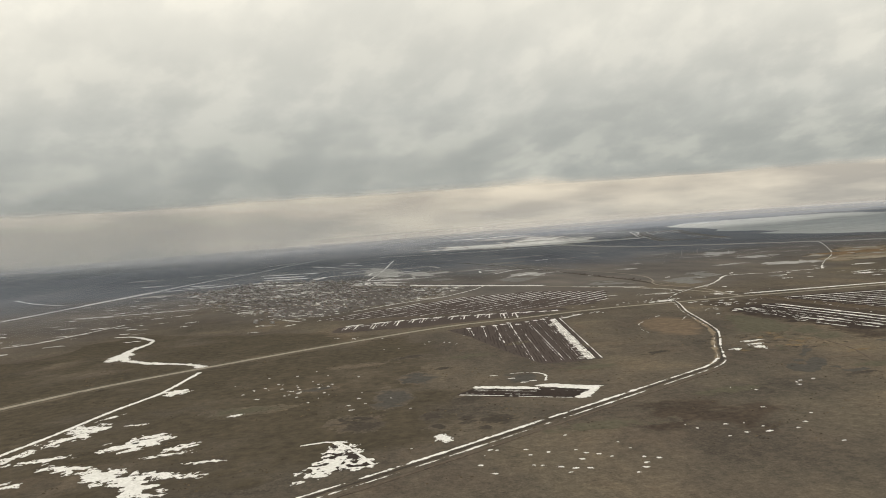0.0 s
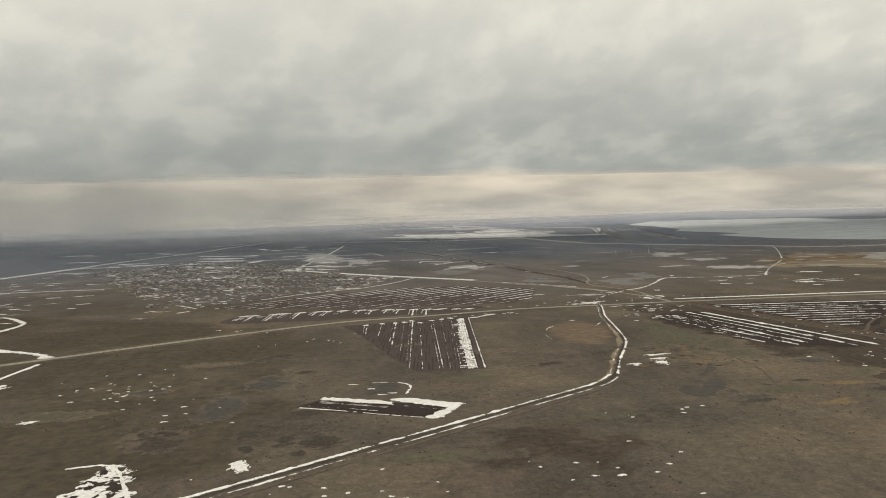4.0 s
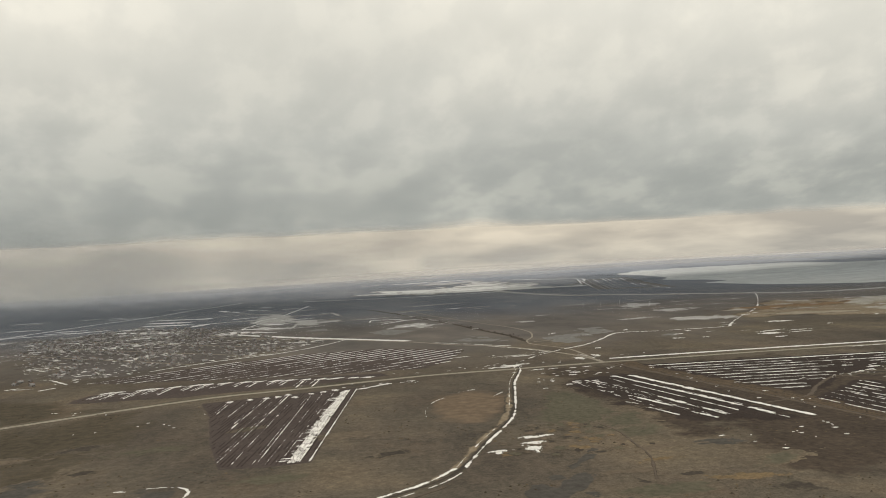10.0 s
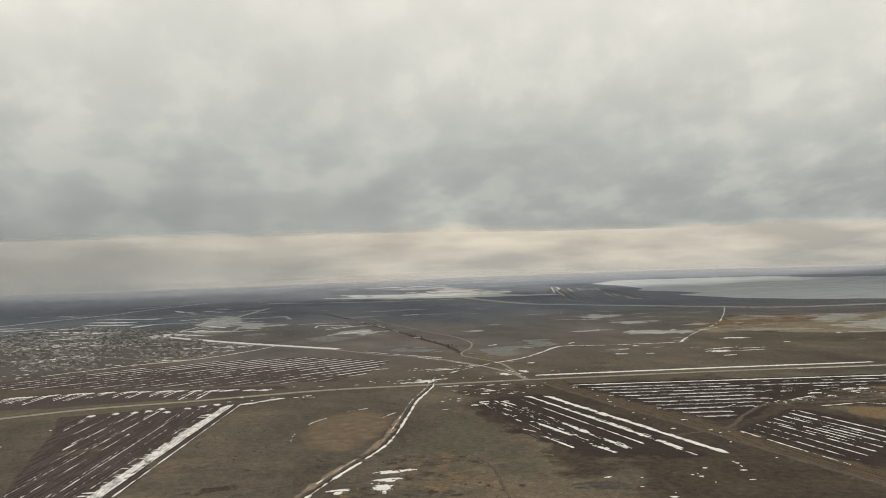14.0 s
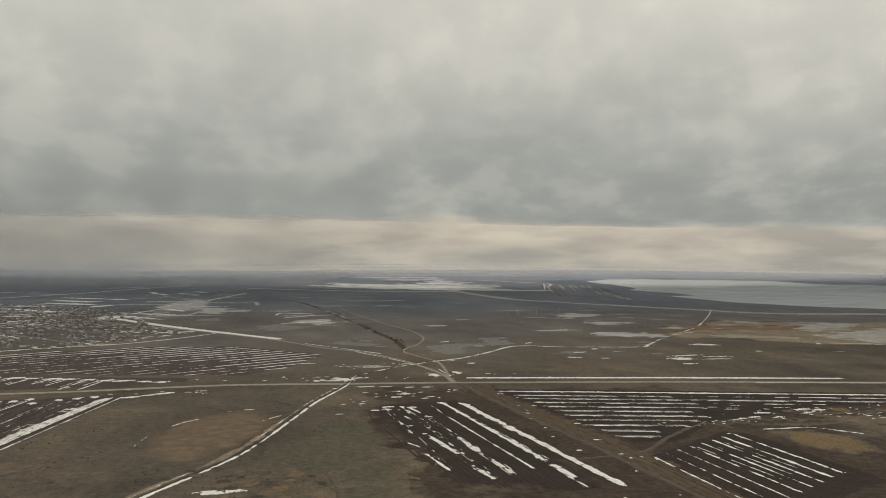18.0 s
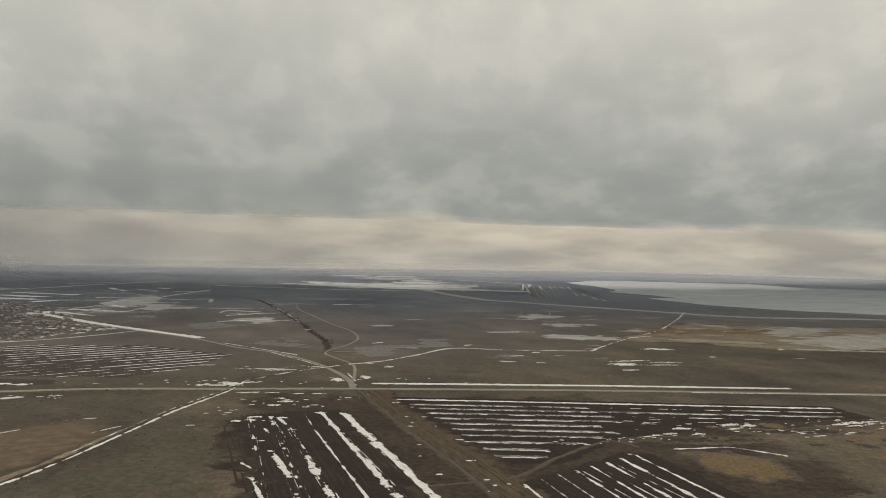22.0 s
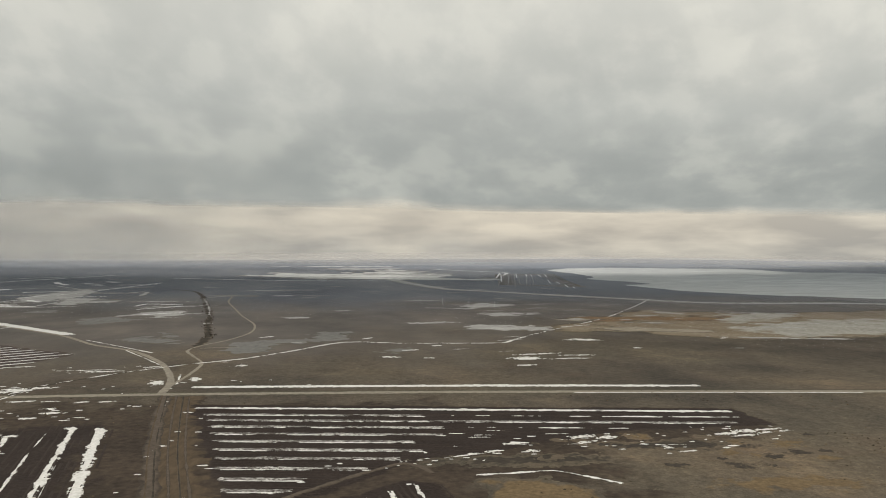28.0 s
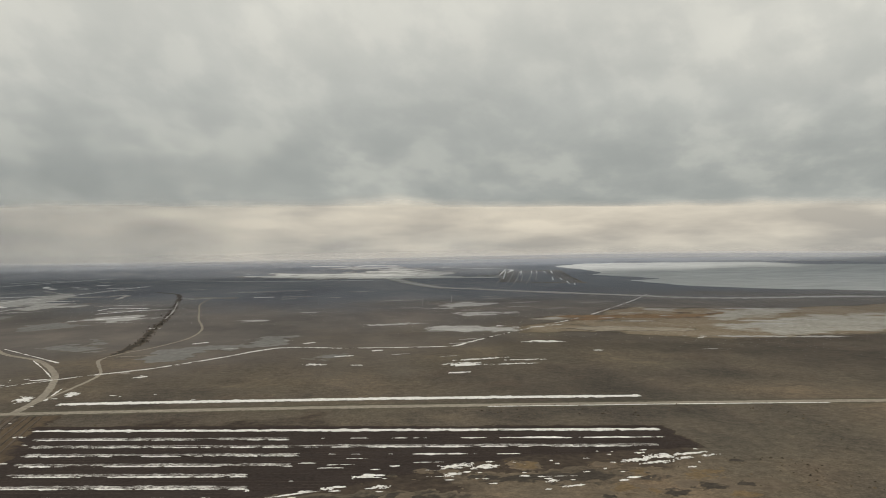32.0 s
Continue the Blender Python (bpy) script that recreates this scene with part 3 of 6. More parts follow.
def curve_through(points, step=8.0):
    """Places along a smooth line through the points, with arc length."""
    P = np.array(points, float)
    P = np.vstack([2 * P[0] - P[1], P, 2 * P[-1] - P[-2]])
    out = []
    for k in range(1, len(P) - 2):
        n = max(2, int(np.hypot(*(P[k + 1] - P[k])) / step))
        t = np.linspace(0, 1, n, endpoint=False)[:, None]
        a, b, c, d = P[k - 1], P[k], P[k + 1], P[k + 2]
        m1, m2 = (c - a) / 2, (d - b) / 2
        cap = np.hypot(*(c - b))
        m1, m2 = m1 * min(1, cap / (np.hypot(*m1) + 1e-9)), m2 * min(1, cap / (np.hypot(*m2) + 1e-9))
        out.append((2 * t ** 3 - 3 * t ** 2 + 1) * b + (t ** 3 - 2 * t ** 2 + t) * m1 + (3 * t ** 2 - 2 * t ** 3) * c + (t ** 3 - t ** 2) * m2)
    Q = np.vstack([*out, P[-2:-1]])
    s = np.concatenate([[0], np.cumsum(np.hypot(*np.diff(Q, axis=0).T))])
    return s, Q


def along(points, offset=0.0, step=8.0):
    """From length and side, along a line, to places on the plan; and the line's length."""
    s, Q = curve_through(points, step)
    g = np.gradient(Q, axis=0)
    g /= np.hypot(g[:, 0], g[:, 1])[:, None] + 1e-9

    def to_xy(u, v):
        x, y = np.interp(u, s, Q[:, 0]), np.interp(u, s, Q[:, 1])
        dx, dy = np.interp(u, s, g[:, 0]), np.interp(u, s, g[:, 1])
        return x - dy * (v + offset), y + dx * (v + offset)

    return to_xy, s[-1]


def road(name, points, width, material, label, category="road", lift=0.12, rough=0.12, seed=0, parent=None, camber=0.25):
    to_xy, length = along(points)
    us, vs = np.arange(0, length + 4, 4.0).clip(0, length), np.linspace(-0.62, 0.62, 9) * width
    field = lambda U, V, X, Y: 1 - np.abs(V) / (width / 2) + rough * fbm(X / 9, Y / 9, seed)
    return patch(name, us, vs, to_xy, field, material, parent, label, lift, camber, (category, "", "structure") if parent is None else ())


def snow_line(name, points, width, parent=None, label="", cover=0.35, ragged=0.6, gap=0.0, gap_size=40.0, offset=0.0, seed=0, step=1.6, material=None, across=7, tags=(), lift=0.16, dome=0.3):
    """A strip of old snow along a line; cover: how full; gap: how strongly long noise breaks it."""
    to_xy, length = along(points, offset)
    us = np.linspace(0, length, max(6, int(length / step)))
    vs = np.linspace(-0.75, 0.75, across) * width

    def field(U, V, X, Y):
        f = 1 - np.abs(V) / (width / 2) - 1 + cover + 0.65 * (1 - np.abs(V) / (width / 2))
        f = f + ragged * fbm(U / 7, V / 3.5, seed, 3) + 0.3 * fbm(U / 2.1, V / 1.5, seed + 5, 2) + 0.35 * ragged * fbm(U / 1.7, V / 9, seed + 6, 2) + gap * fbm(U / gap_size, 0 * V + 0.3 * seed, seed + 3, 2)
        ends = np.minimum(U, length - U) / (0.8 * width + 1)
        return np.minimum(f, ends - 0.15 + 0.3 * fbm(U / 4, V / 4, seed + 9))

    U, V = np.meshgrid(us, vs, indexing="ij")
    X, Y = to_xy(U, V)
    F = field(U, V, X, Y)
    verts, faces = cut(np.stack([X, Y, ground_z(X, Y) - 0.012 + lift * np.clip(4 * F, 0, 1) + dome * np.clip(F, 0, 1)], -1), F)
    if not len(faces):
        return None
    roots = pieces_of(faces, len(verts))
    names, sizes = np.unique(roots, return_counts=True)
    order = np.argsort(-sizes)
    big = [names[k] for k in order[:14] if sizes[k] >= 24]
    thing = parent
    if parent is None and (len(big) != 1 or len(names) > 1):
        mid = verts[faces[0, 0]]
        thing = tagged(empty(name, mid[0], mid[1], label, tags[0]), label, *tags)
    for r in big + [None]:
        chosen = faces[roots == r] if r is not None else faces[~np.isin(roots, big)]
        if not len(chosen):
            continue
        used, back = np.unique(chosen, return_inverse=True)
        piece = from_arrays(name if thing is parent else "snow_piece", verts[used], back.reshape(chosen.shape), material or SNOW, thing, label if thing is None or (parent is not None and r is not None) else "")
        if thing is None:
            tagged(piece, label, *tags)
        elif r is None:
            piece.name = "snow_scraps"
            tagged(piece, kind="stuff")


def blob(name, x, y, rx, ry, turn=0.0, parent=None, label="", ragged=0.6, grain=None, seed=0, material=None, step=None, lift=0.14, dome=0.35, tags=(), bias=0.0):
    """A rounded, ragged patch about a middle."""
    c, s = math.cos(radians(turn)), math.sin(radians(turn))
    step = step or max(1.2, min(rx, ry) / 14)
    grain = grain or max(min(rx, ry) * 0.6, 3 * step)
    us, vs = np.arange(-1.5 * rx, 1.5 * rx + step, step), np.arange(-1.5 * ry, 1.5 * ry + step, step)
    to_xy = lambda U, V: (x + c * U - s * V, y + s * U + c * V)
    field = lambda U, V, X, Y: np.minimum(1 + bias - np.hypot(U / rx, V / ry) + ragged * fbm(U / grain, V / grain * 1.2, seed, 4) + 0.4 * ragged * fbm(U / grain * 4, V / grain * 5, seed + 2, 2), 1.45 - np.maximum(np.abs(U / rx), np.abs(V / ry)))
    return patch(name, us, vs, to_xy, field, material or SNOW, parent, label, lift, dome, tags)


def inside_of(outline):
    """How far a place lies within an outline, in metres, below 0 outside."""
    P = np.array(outline, float)

    def depth(X, Y):
        best, odd = np.full(X.shape, 1e9), np.zeros(X.shape, bool)
        for (ax, ay), (bx, by) in zip(P, np.roll(P, -1, axis=0)):
            ex, ey = bx - ax, by - ay
            t = np.clip(((X - ax) * ex + (Y - ay) * ey) / (ex * ex + ey * ey + 1e-9), 0, 1)
            best = np.minimum(best, np.hypot(X - ax - t * ex, Y - ay - t * ey))
            cross = ((ay > Y) != (by > Y)) & (X < (bx - ax) * (Y - ay) / (by - ay + 1e-12) + ax)
            odd ^= cross
        return np.where(odd, best, -best)

    return depth


def area(name, outline, material, parent=None, label="", step=6.0, soft=12.0, ragged=0.5, grain=25.0, seed=0, lift=0.06, dome=0.0, tags=(), cover=0.0, deep=1.0):
    """Ground cover within an outline, with an uneven edge; cover below 0 leaves only scattered pieces."""
    P = np.array(outline, float)
    low, high = P.min(0) - soft, P.max(0) + soft
    depth = inside_of(outline)
    field = lambda U, V, X, Y: np.minimum(depth(X, Y) / soft + cover if cover >= 0 else np.minimum(depth(X, Y) / soft, 0) + cover, deep) + ragged * fbm(X / grain, Y / grain, seed, 4) + np.minimum(0, (RIM + 40 - np.hypot(X - BASIN[0], Y - BASIN[1])) / 20)
    return patch(name, np.arange(low[0], high[0] + step, step), np.arange(low[1], high[1] + step, step), lambda U, V: (U, V), field, material, parent, label, lift, dome, tags)


# ---- sky: cloud deck and rain ----
def cloud_deck():
    xs, ys = np.linspace(-4200, 5000, 150), np.linspace(-3600, 4700, 140)
    X, Y = np.meshgrid(xs, ys, indexing="ij")
    Z = 300 + 0.205 * np.clip(3900 - Y, 0, 3600) + (7 + 9 * np.clip((3900 - Y) / 1200, 0, 1)) * fbm(X / 330, Y / 520, 5, 3)
    edge = 4150 + 0.03 * X + 60 * fbm(X / 700, Y / 2000, 8, 3) + 60 * fbm(X / 160, Y / 400, 9, 2)
    F = np.minimum((edge - Y) / 60, 1)
    verts, faces = cut(np.stack([X, Y, Z], -1), F)
    ob = from_arrays("cloud_deck", verts, faces, CLOUD)
    for p in ob.data.polygons:
        p.use_smooth = True
    tagged(ob, "low grey layer of broken rain clouds over the plain", "cloud", "", "structure")


def rain_veil(x0, y0, x1, y1, top, material, seed):
    s = np.linspace(0, 1, 60)
    X, Y = x0 + (x1 - x0) * s, y0 + (y1 - y0) * s
    low = ground_z(X, Y) - 1.0
    verts = np.concatenate([np.stack([X, Y, low], 1), np.stack([X, Y, np.full_like(X, top)], 1)])
    k = np.arange(59)
    faces = np.stack([k, k + 1, k + 61, k + 60], 1)
    ob = from_arrays("rain_curtain", verts, faces, material)
    tagged(ob, "pale veil of falling rain under the clouds", "rain", "rain curtains", "structure")


cloud_deck()
rain_veil(-1500, 2450, 1250, 2540, 540, THIN_RAIN, 5)
rain_veil(-2400, 2800, 560, 2880, 468, RAIN, 1)
rain_veil(-2400, 3060, 430, 3140, 430, RAIN, 6)
rain_veil(-2400, 3330, 300, 3410, 380, RAIN, 2)
rain_veil(-2300, 3700, 500, 3760, 318, RAIN, 3)
rain_veil(520, 3860, 1500, 3890, 292, THIN_RAIN, 4)


def haze_material(most):
    """Moist air before the horizon: thick at the ground, clear above."""
    m, n, l, b = nodes_of("horizon_haze")
    split = n.new("ShaderNodeSeparateXYZ")
    l.new(n.new("ShaderNodeTexCoord").outputs["Generated"], split.inputs["Vector"])
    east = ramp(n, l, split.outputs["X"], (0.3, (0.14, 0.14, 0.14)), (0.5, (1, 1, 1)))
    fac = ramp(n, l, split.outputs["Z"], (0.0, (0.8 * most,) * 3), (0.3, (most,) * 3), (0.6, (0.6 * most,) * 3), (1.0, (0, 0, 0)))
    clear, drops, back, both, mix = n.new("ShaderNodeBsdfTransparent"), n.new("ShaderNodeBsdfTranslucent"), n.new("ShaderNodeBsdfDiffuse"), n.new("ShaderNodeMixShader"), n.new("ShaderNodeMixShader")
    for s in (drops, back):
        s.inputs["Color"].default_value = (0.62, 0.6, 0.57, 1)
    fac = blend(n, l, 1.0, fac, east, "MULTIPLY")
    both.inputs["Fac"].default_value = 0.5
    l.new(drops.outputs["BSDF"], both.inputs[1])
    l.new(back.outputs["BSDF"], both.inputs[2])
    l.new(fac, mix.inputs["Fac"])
    l.new(clear.outputs["BSDF"], mix.inputs[1])
    l.new(both.outputs["Shader"], mix.inputs[2])
    l.new(mix.outputs["Shader"], n["Material Output"].inputs["Surface"])
    n.remove(b)
    return m


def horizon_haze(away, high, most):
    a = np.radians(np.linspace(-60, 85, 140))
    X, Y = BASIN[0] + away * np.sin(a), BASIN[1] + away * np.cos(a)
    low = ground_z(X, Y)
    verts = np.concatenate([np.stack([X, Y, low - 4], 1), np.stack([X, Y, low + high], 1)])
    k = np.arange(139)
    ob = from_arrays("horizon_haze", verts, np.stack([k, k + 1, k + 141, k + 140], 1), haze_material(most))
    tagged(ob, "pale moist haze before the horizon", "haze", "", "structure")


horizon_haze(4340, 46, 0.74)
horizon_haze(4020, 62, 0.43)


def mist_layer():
    """A tinted sheet added low over the far plain for distance haze, denser outwards."""
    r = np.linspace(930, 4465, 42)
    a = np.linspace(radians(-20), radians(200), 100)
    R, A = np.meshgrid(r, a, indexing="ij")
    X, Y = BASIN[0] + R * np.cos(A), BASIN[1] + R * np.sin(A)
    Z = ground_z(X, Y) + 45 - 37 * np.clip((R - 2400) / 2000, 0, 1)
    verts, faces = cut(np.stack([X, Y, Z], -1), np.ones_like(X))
    ob = from_arrays("mist_layer", verts, faces, DISTANCE_HAZE)
    tagged(ob, "added sheet of distance haze over the far plain", "mist", "", "structure")


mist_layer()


# ---- ground ----
def ground_sheet():
    rings = np.concatenate([np.arange(0, 2900, 145), np.linspace(2900, 4470, 40)])
    turns = np.linspace(0, 2 * math.pi, 181)[:-1]
    verts = [(BASIN[0], BASIN[1], 0.0)]
    for r in rings[1:]:
        for a in turns:
            x, y = BASIN[0] + r * math.cos(a), BASIN[1] + r * math.sin(a)
            verts.append((x, y, float(ground_z(x, y)) - 1.3 * min(1, max(0, (r - 1700) / 900))))
    n = len(turns)
    faces = [[0, 1 + k, 1 + (k + 1) % n] for k in range(n)]
    for j in range(len(rings) - 2):
        a, b = 1 + j * n, 1 + (j + 1) * n
        faces += [[a + k, b + k, b + (k + 1) % n, a + (k + 1) % n] for k in range(n)]
    ob = from_arrays("ground", verts, faces, GRASS)
    tagged(ob, "wide flat steppe with brown winter grass", "ground", "", "structure")


ground_sheet()

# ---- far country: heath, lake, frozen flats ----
area("far_heath", [(-4600, 900), (-1500, 1000), (-700, 1080), (-250, 1150), (350, 1190), (900, 1220), (1300, 1400), (1700, 1400), (2600, 1250), (3600, 900), (5200, 800), (5000, 5000), (400, 5600), (-4600, 5000)], FAR, None, "distant heath and scrub on the plain, painted with blue haze", 24, 330, 0.8, 260, 3, 0.05, 0, ("heath", "", "structure"), 0.0, 4.0)
area("lake", [(1545, 3860), (1620, 3640), (1660, 3420), (1590, 3340), (1700, 3180), (1740, 3060), (1625, 3000), (1640, 2850), (1670, 2650), (1800, 2450), (1990, 2350), (2300, 2000), (3200, 1750), (3600, 2600), (2700, 3400), (2540, 3480), (2390, 3720), (1960, 3880), (1740, 3950)], LAKE_ICE, None, "large lake with pale grey-green ice", 14, 30, 0.7, 60, 4, 0.4, 0, ("lake", "", "structure"))
area("frozen_flat", [(287, 3790), (380, 3604), (552, 3385), (769, 3350), (1105, 3400), (1040, 3640), (913, 3960), (654, 3720), (470, 3700)], PALE, None, "wide flooded flat with pale ice far off", 7, 120, 1.3, 60, 19, 0.4, 0, ("ice", "frozen flats", "structure"))
blob("frozen_flat", 600, 4200, 270, 34, -4, None, "flooded flat with pale ice far off", 0.8, 60, 33, PALE, 8, 0.5, 0.05, ("ice", "frozen flats", "structure"))
for k, (x, y, rx, ry, a, m) in enumerate(((860, 3395, 340, 85, 0, PALE), (640, 3500, 380, 85, -4, PALE), (830, 3660, 220, 50, -3, ICE), (980, 3560, 130, 30, 0, ICE), (720, 4030, 220, 80, 0, ICE), (1020, 3330, 260, 34, -6, PALE), (420, 3560, 200, 40, 0, PALE), (1010, 3720, 120, 24, 0, THIN_SNOW), (760, 3440, 240, 16, 0, THIN_SNOW), (700, 3560, 120, 14, 0, THIN_SNOW), (900, 3850, 150, 26, 0, THIN_SNOW), (480, 3380, 160, 14, -4, THIN_SNOW))):
    blob("frozen_flat", x, y, rx, ry, a, None, "flooded flat with pale ice far off", 0.8, 70, 20 + k, m, 8, 0.4 + 0.05 * k, 0.05, ("ice", "frozen flats", "structure"))
for k, (pts, w) in enumerate((
        ([(41, 3341), (300, 3260), (522, 3215), (876, 3241)], 18),
        ([(1052, 3986), (1200, 3850), (1342, 3730), (1300, 3540)], 22),
        ([(-708, 1915), (-528, 2555), (-410, 2888), (-359, 3142), (-214, 3510)], 16),
        ([(-1030, 2286), (-900, 2100), (-767, 1955)], 12),
        ([(-607, 1581), (-480, 1580), (-359, 1586)], 6),
        ([(-571, 1200), (-528, 1224), (-445, 1393)], 4.5),
        ([(-451, 3224), (-329, 3369)], 20),
        ([(-780, 1640), (-590, 2268)], 16),
)):
    snow_line("snow_bank", pts, w, None, "long bank of old snow lying on the plain", 0.35, 0.7, 0.5, 90, 0, 30 + k, 4, PLAIN_SNOW, 7, ("snow", "snow banks"), 0.3, 0.3)
road("beach", [(845, 3300), (900, 2980), (966, 2700), (1069, 2575), (1187, 2440), (1355, 2270), (1450, 2160), (1580, 2120), (1834, 2125), (2300, 1960)], 52, BEACH, "pale bank of sand and old snow before the lake", "beach", 0.5, 0.9, 81, None, 0.0)

far_field = empty("striped_field", 1320, 3200, "far dark field with pale snow furrows", "field")
# the soil takes the same haze-tinted far colour
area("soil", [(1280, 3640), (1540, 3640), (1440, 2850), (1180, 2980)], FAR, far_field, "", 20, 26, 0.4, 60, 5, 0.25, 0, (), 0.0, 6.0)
for k, (x0, y0, x1, y1) in enumerate(((1324, 3731, 1248, 3409), (1310, 3640, 1230, 3200), (1378, 3655, 1334, 3426), (1416, 3633, 1389, 3491), (1435, 3630, 1407, 3480), (1459, 3600, 1440, 3460), (1487, 3587, 1462, 3448), (1422, 3279, 1386, 3102), (1432, 3199, 1413, 3081), (1413, 3019, 1373, 2828), (1400, 2873, 1376, 2767))):
    snow_line("snow_strip", [(x0, y0), (x1, y1)], 6 if k else 9, far_field, "", 0.4, 0.6, 0.4, 60, 0, 60 + k, 4, PLAIN_SNOW, 7, (), 0.6)
for k, (x0, y0, x1, y1) in enumerate(((1286, 3506, 1158, 2888), (1342, 3622, 1192, 2900), (1365, 3617, 1208, 2860), (1352, 3480, 1268, 3060), (1389, 3491, 1250, 2880), (1405, 3470, 1330, 3120))):
    snow_line("furrow", [(x0, y0), (x1, y1)], 4.5, far_field, "thin pale furrow", 0.3, 0.6, 0.6, 120, 0, 82 + k, 5, THIN_SNOW, 7, (), 0.55)

# ---- reed beds and bare patches ----
area("reed_bed", [(975, 1510), (984, 1557), (1020, 1650), (1064, 1690), (1158, 1815), (1245, 1920), (1365, 1885), (1508, 1850), (1800, 1960), (2100, 1800), (1700, 1480), (1386, 1440), (1190, 1432), (1125, 1477), (1090, 1520)], REED, None, "ochre bed of dry reeds", 6, 40, 0.9, 60, 11, 0.12, 0.2, ("reeds", "", "structure"))
ICE_TAGS = ("ice", "reed ice", "structure")
for k, outline in enumerate((
        [(1286, 1678), (1379, 1830), (1451, 1845), (1560, 1810), (1485, 1770), (1408, 1690), (1326, 1655)],
        [(1247, 1584), (1317, 1625), (1446, 1710), (1600, 1740), (1760, 1700), (1560, 1500), (1390, 1474), (1301, 1456), (1286, 1512), (1254, 1544)],
        [(1268, 1915), (1248, 1845), (1312, 1825), (1325, 1880)],
        [(1046, 1715), (1088, 1772), (1114, 1748), (1069, 1696)])):
    area("ice_sheet", outline, REED_ICE, None, "thin pale ice among dry reeds", 4, 34, 1.3, 26, 70 + k, 0.5 + 0.02 * k, 0.0, ICE_TAGS)
area("reed_patch", [(1034, 1572), (1085, 1606), (1160, 1582), (1222, 1552), (1211, 1510), (1125, 1530), (1060, 1545)], PALE_REED, None, "pale bleached reeds in a reed bed", 4, 22, 1.0, 26, 74, 0.58, 0.0, ("reeds", "reed patches", "structure"))
for k, (x, y, rx, ry, a) in enumerate(((1155, 1715, 30, 6, 0), (1245, 1455, 55, 8, -10), (1330, 1440, 50, 7, -5), (1180, 1660, 40, 7, -10), (1340, 1590, 60, 9, -4), (1220, 1795, 40, 6, -5), (1300, 1872, 40, 7, 0), (1450, 1850, 80, 10, -6), (1395, 1640, 80, 8, 0))):
    blob("ice_sheet", x, y, rx, ry, a, None, "thin pale ice among dry reeds", 0.9, 14, 170 + k, THIN_SNOW, 3, 0.64, 0.05, ICE_TAGS)
for k, (x, y, rx, ry, a) in enumerate((
        (190, 2115, 34, 42, 0), (176, 1860, 26, 44, 0),
        (690, 1530, 30, 16, 20), (175, 2150, 38, 56, 0), (420, 2330, 60, 26, 0), (390, 2345, 40, 26, 0), (613, 1755, 28, 14, 0), (760, 1345, 30, 20, 20), (930, 1580, 66, 30, 0))):
    blob("frozen_pool", x, y, rx, ry, a, None, "shallow pool of grey ice on the plain", 0.9, 34, 90 + k, THIN_SNOW if k in (0, 6) else POOL_ICE, 4, 0.16 + 0.01 * k, 0.0, ("pool", "frozen pools", "structure"), -0.1)
def flooded(outline, material, seed):
    label = "wide shallow pool of grey ice on the plain" if material is POOL_ICE else "shallow pool under thin wet snow"
    area("frozen_pool", outline, material, None, label, 2.4, 15, 1.6, 15, seed, 0.3 + 0.02 * (seed - 88), 0, ("pool", "frozen pools", "structure"))


def far_banks(rows, seed, material):
    for k, (pts, w) in enumerate(rows):
        snow_line("snow_bank", pts, w, None, "thin bank of old snow lying on the plain", 0.3, 0.8, 0.5, 30, 0, seed + k, 2, material, 9, ("snow", "snow banks"), 0.5)


flooded([(574, 1322), (555, 1405), (595, 1443), (625, 1457), (656, 1465), (648, 1521), (684, 1545), (702, 1482), (669, 1412), (624, 1417), (610, 1372), (612, 1340)], POOL_ICE, 88)
flooded([(425, 1436), (432, 1487), (466, 1472), (454, 1526), (494, 1508), (482, 1467), (505, 1421), (475, 1410)], POOL_ICE, 89)
flooded([(297, 1650), (287, 1742), (319, 1760), (356, 1737), (384, 1722), (352, 1670), (323, 1626)], POOL_ICE, 90)
flooded([(312, 1772), (344, 1847), (408, 1900), (420, 1805), (399, 1742), (372, 1785)], THIN_SNOW, 91)
flooded([(862, 1583), (881, 1626), (933, 1636), (944, 1596), (994, 1598), (982, 1553), (921, 1552)], THIN_SNOW, 92)
flooded([(922, 2012), (972, 2114), (1035, 2036), (990, 1990), (930, 1966)], THIN_SNOW, 93)
flooded([(922, 1817), (945, 1844), (972, 1853), (990, 1801), (947, 1779)], THIN_SNOW, 94)
flooded([(-25, 2229), (-21, 2450), (-2, 2600), (73, 2430), (97, 2200), (65, 2135), (24, 2119)], THIN_SNOW, 95)
flooded([(95, 2223), (156, 2208), (167, 2002), (113, 2050)], THIN_SNOW, 96)
far_banks((([(20, 2029), (59, 2043)], 26), ([(19, 2165), (76, 2095)], 26), ([(-105, 3060), (-49, 3008)], 40), ([(-125, 2915), (-80, 2882)], 36), ([(-71, 2840), (-35, 2810)], 34), ([(-229, 2986), (-183, 2879)], 30), ([(-172, 2872), (-135, 2811)], 30)), 365, PLAIN_SNOW)
far_banks((([(-174, 3257), (-120, 3228)], 40), ([(-135, 2744), (-6, 2565)], 18), ([(148, 2436), (181, 2470), (211, 2316)], 22)), 375, THIN_SNOW)
far_banks((([(288, 1994), (300, 2050), (371, 2027)], 9), ([(313, 1915), (378, 1998)], 9), ([(350, 1800), (410, 1850)], 16), ([(-100, 2429), (-7, 2488)], 13), ([(-10, 2206), (0, 2315), (38, 2372)], 13), ([(510, 2325), (560, 2341)], 12), ([(586, 1468), (604, 1483)], 7), ([(716, 1452), (730, 1466)], 7)), 340, PLAIN_SNOW)
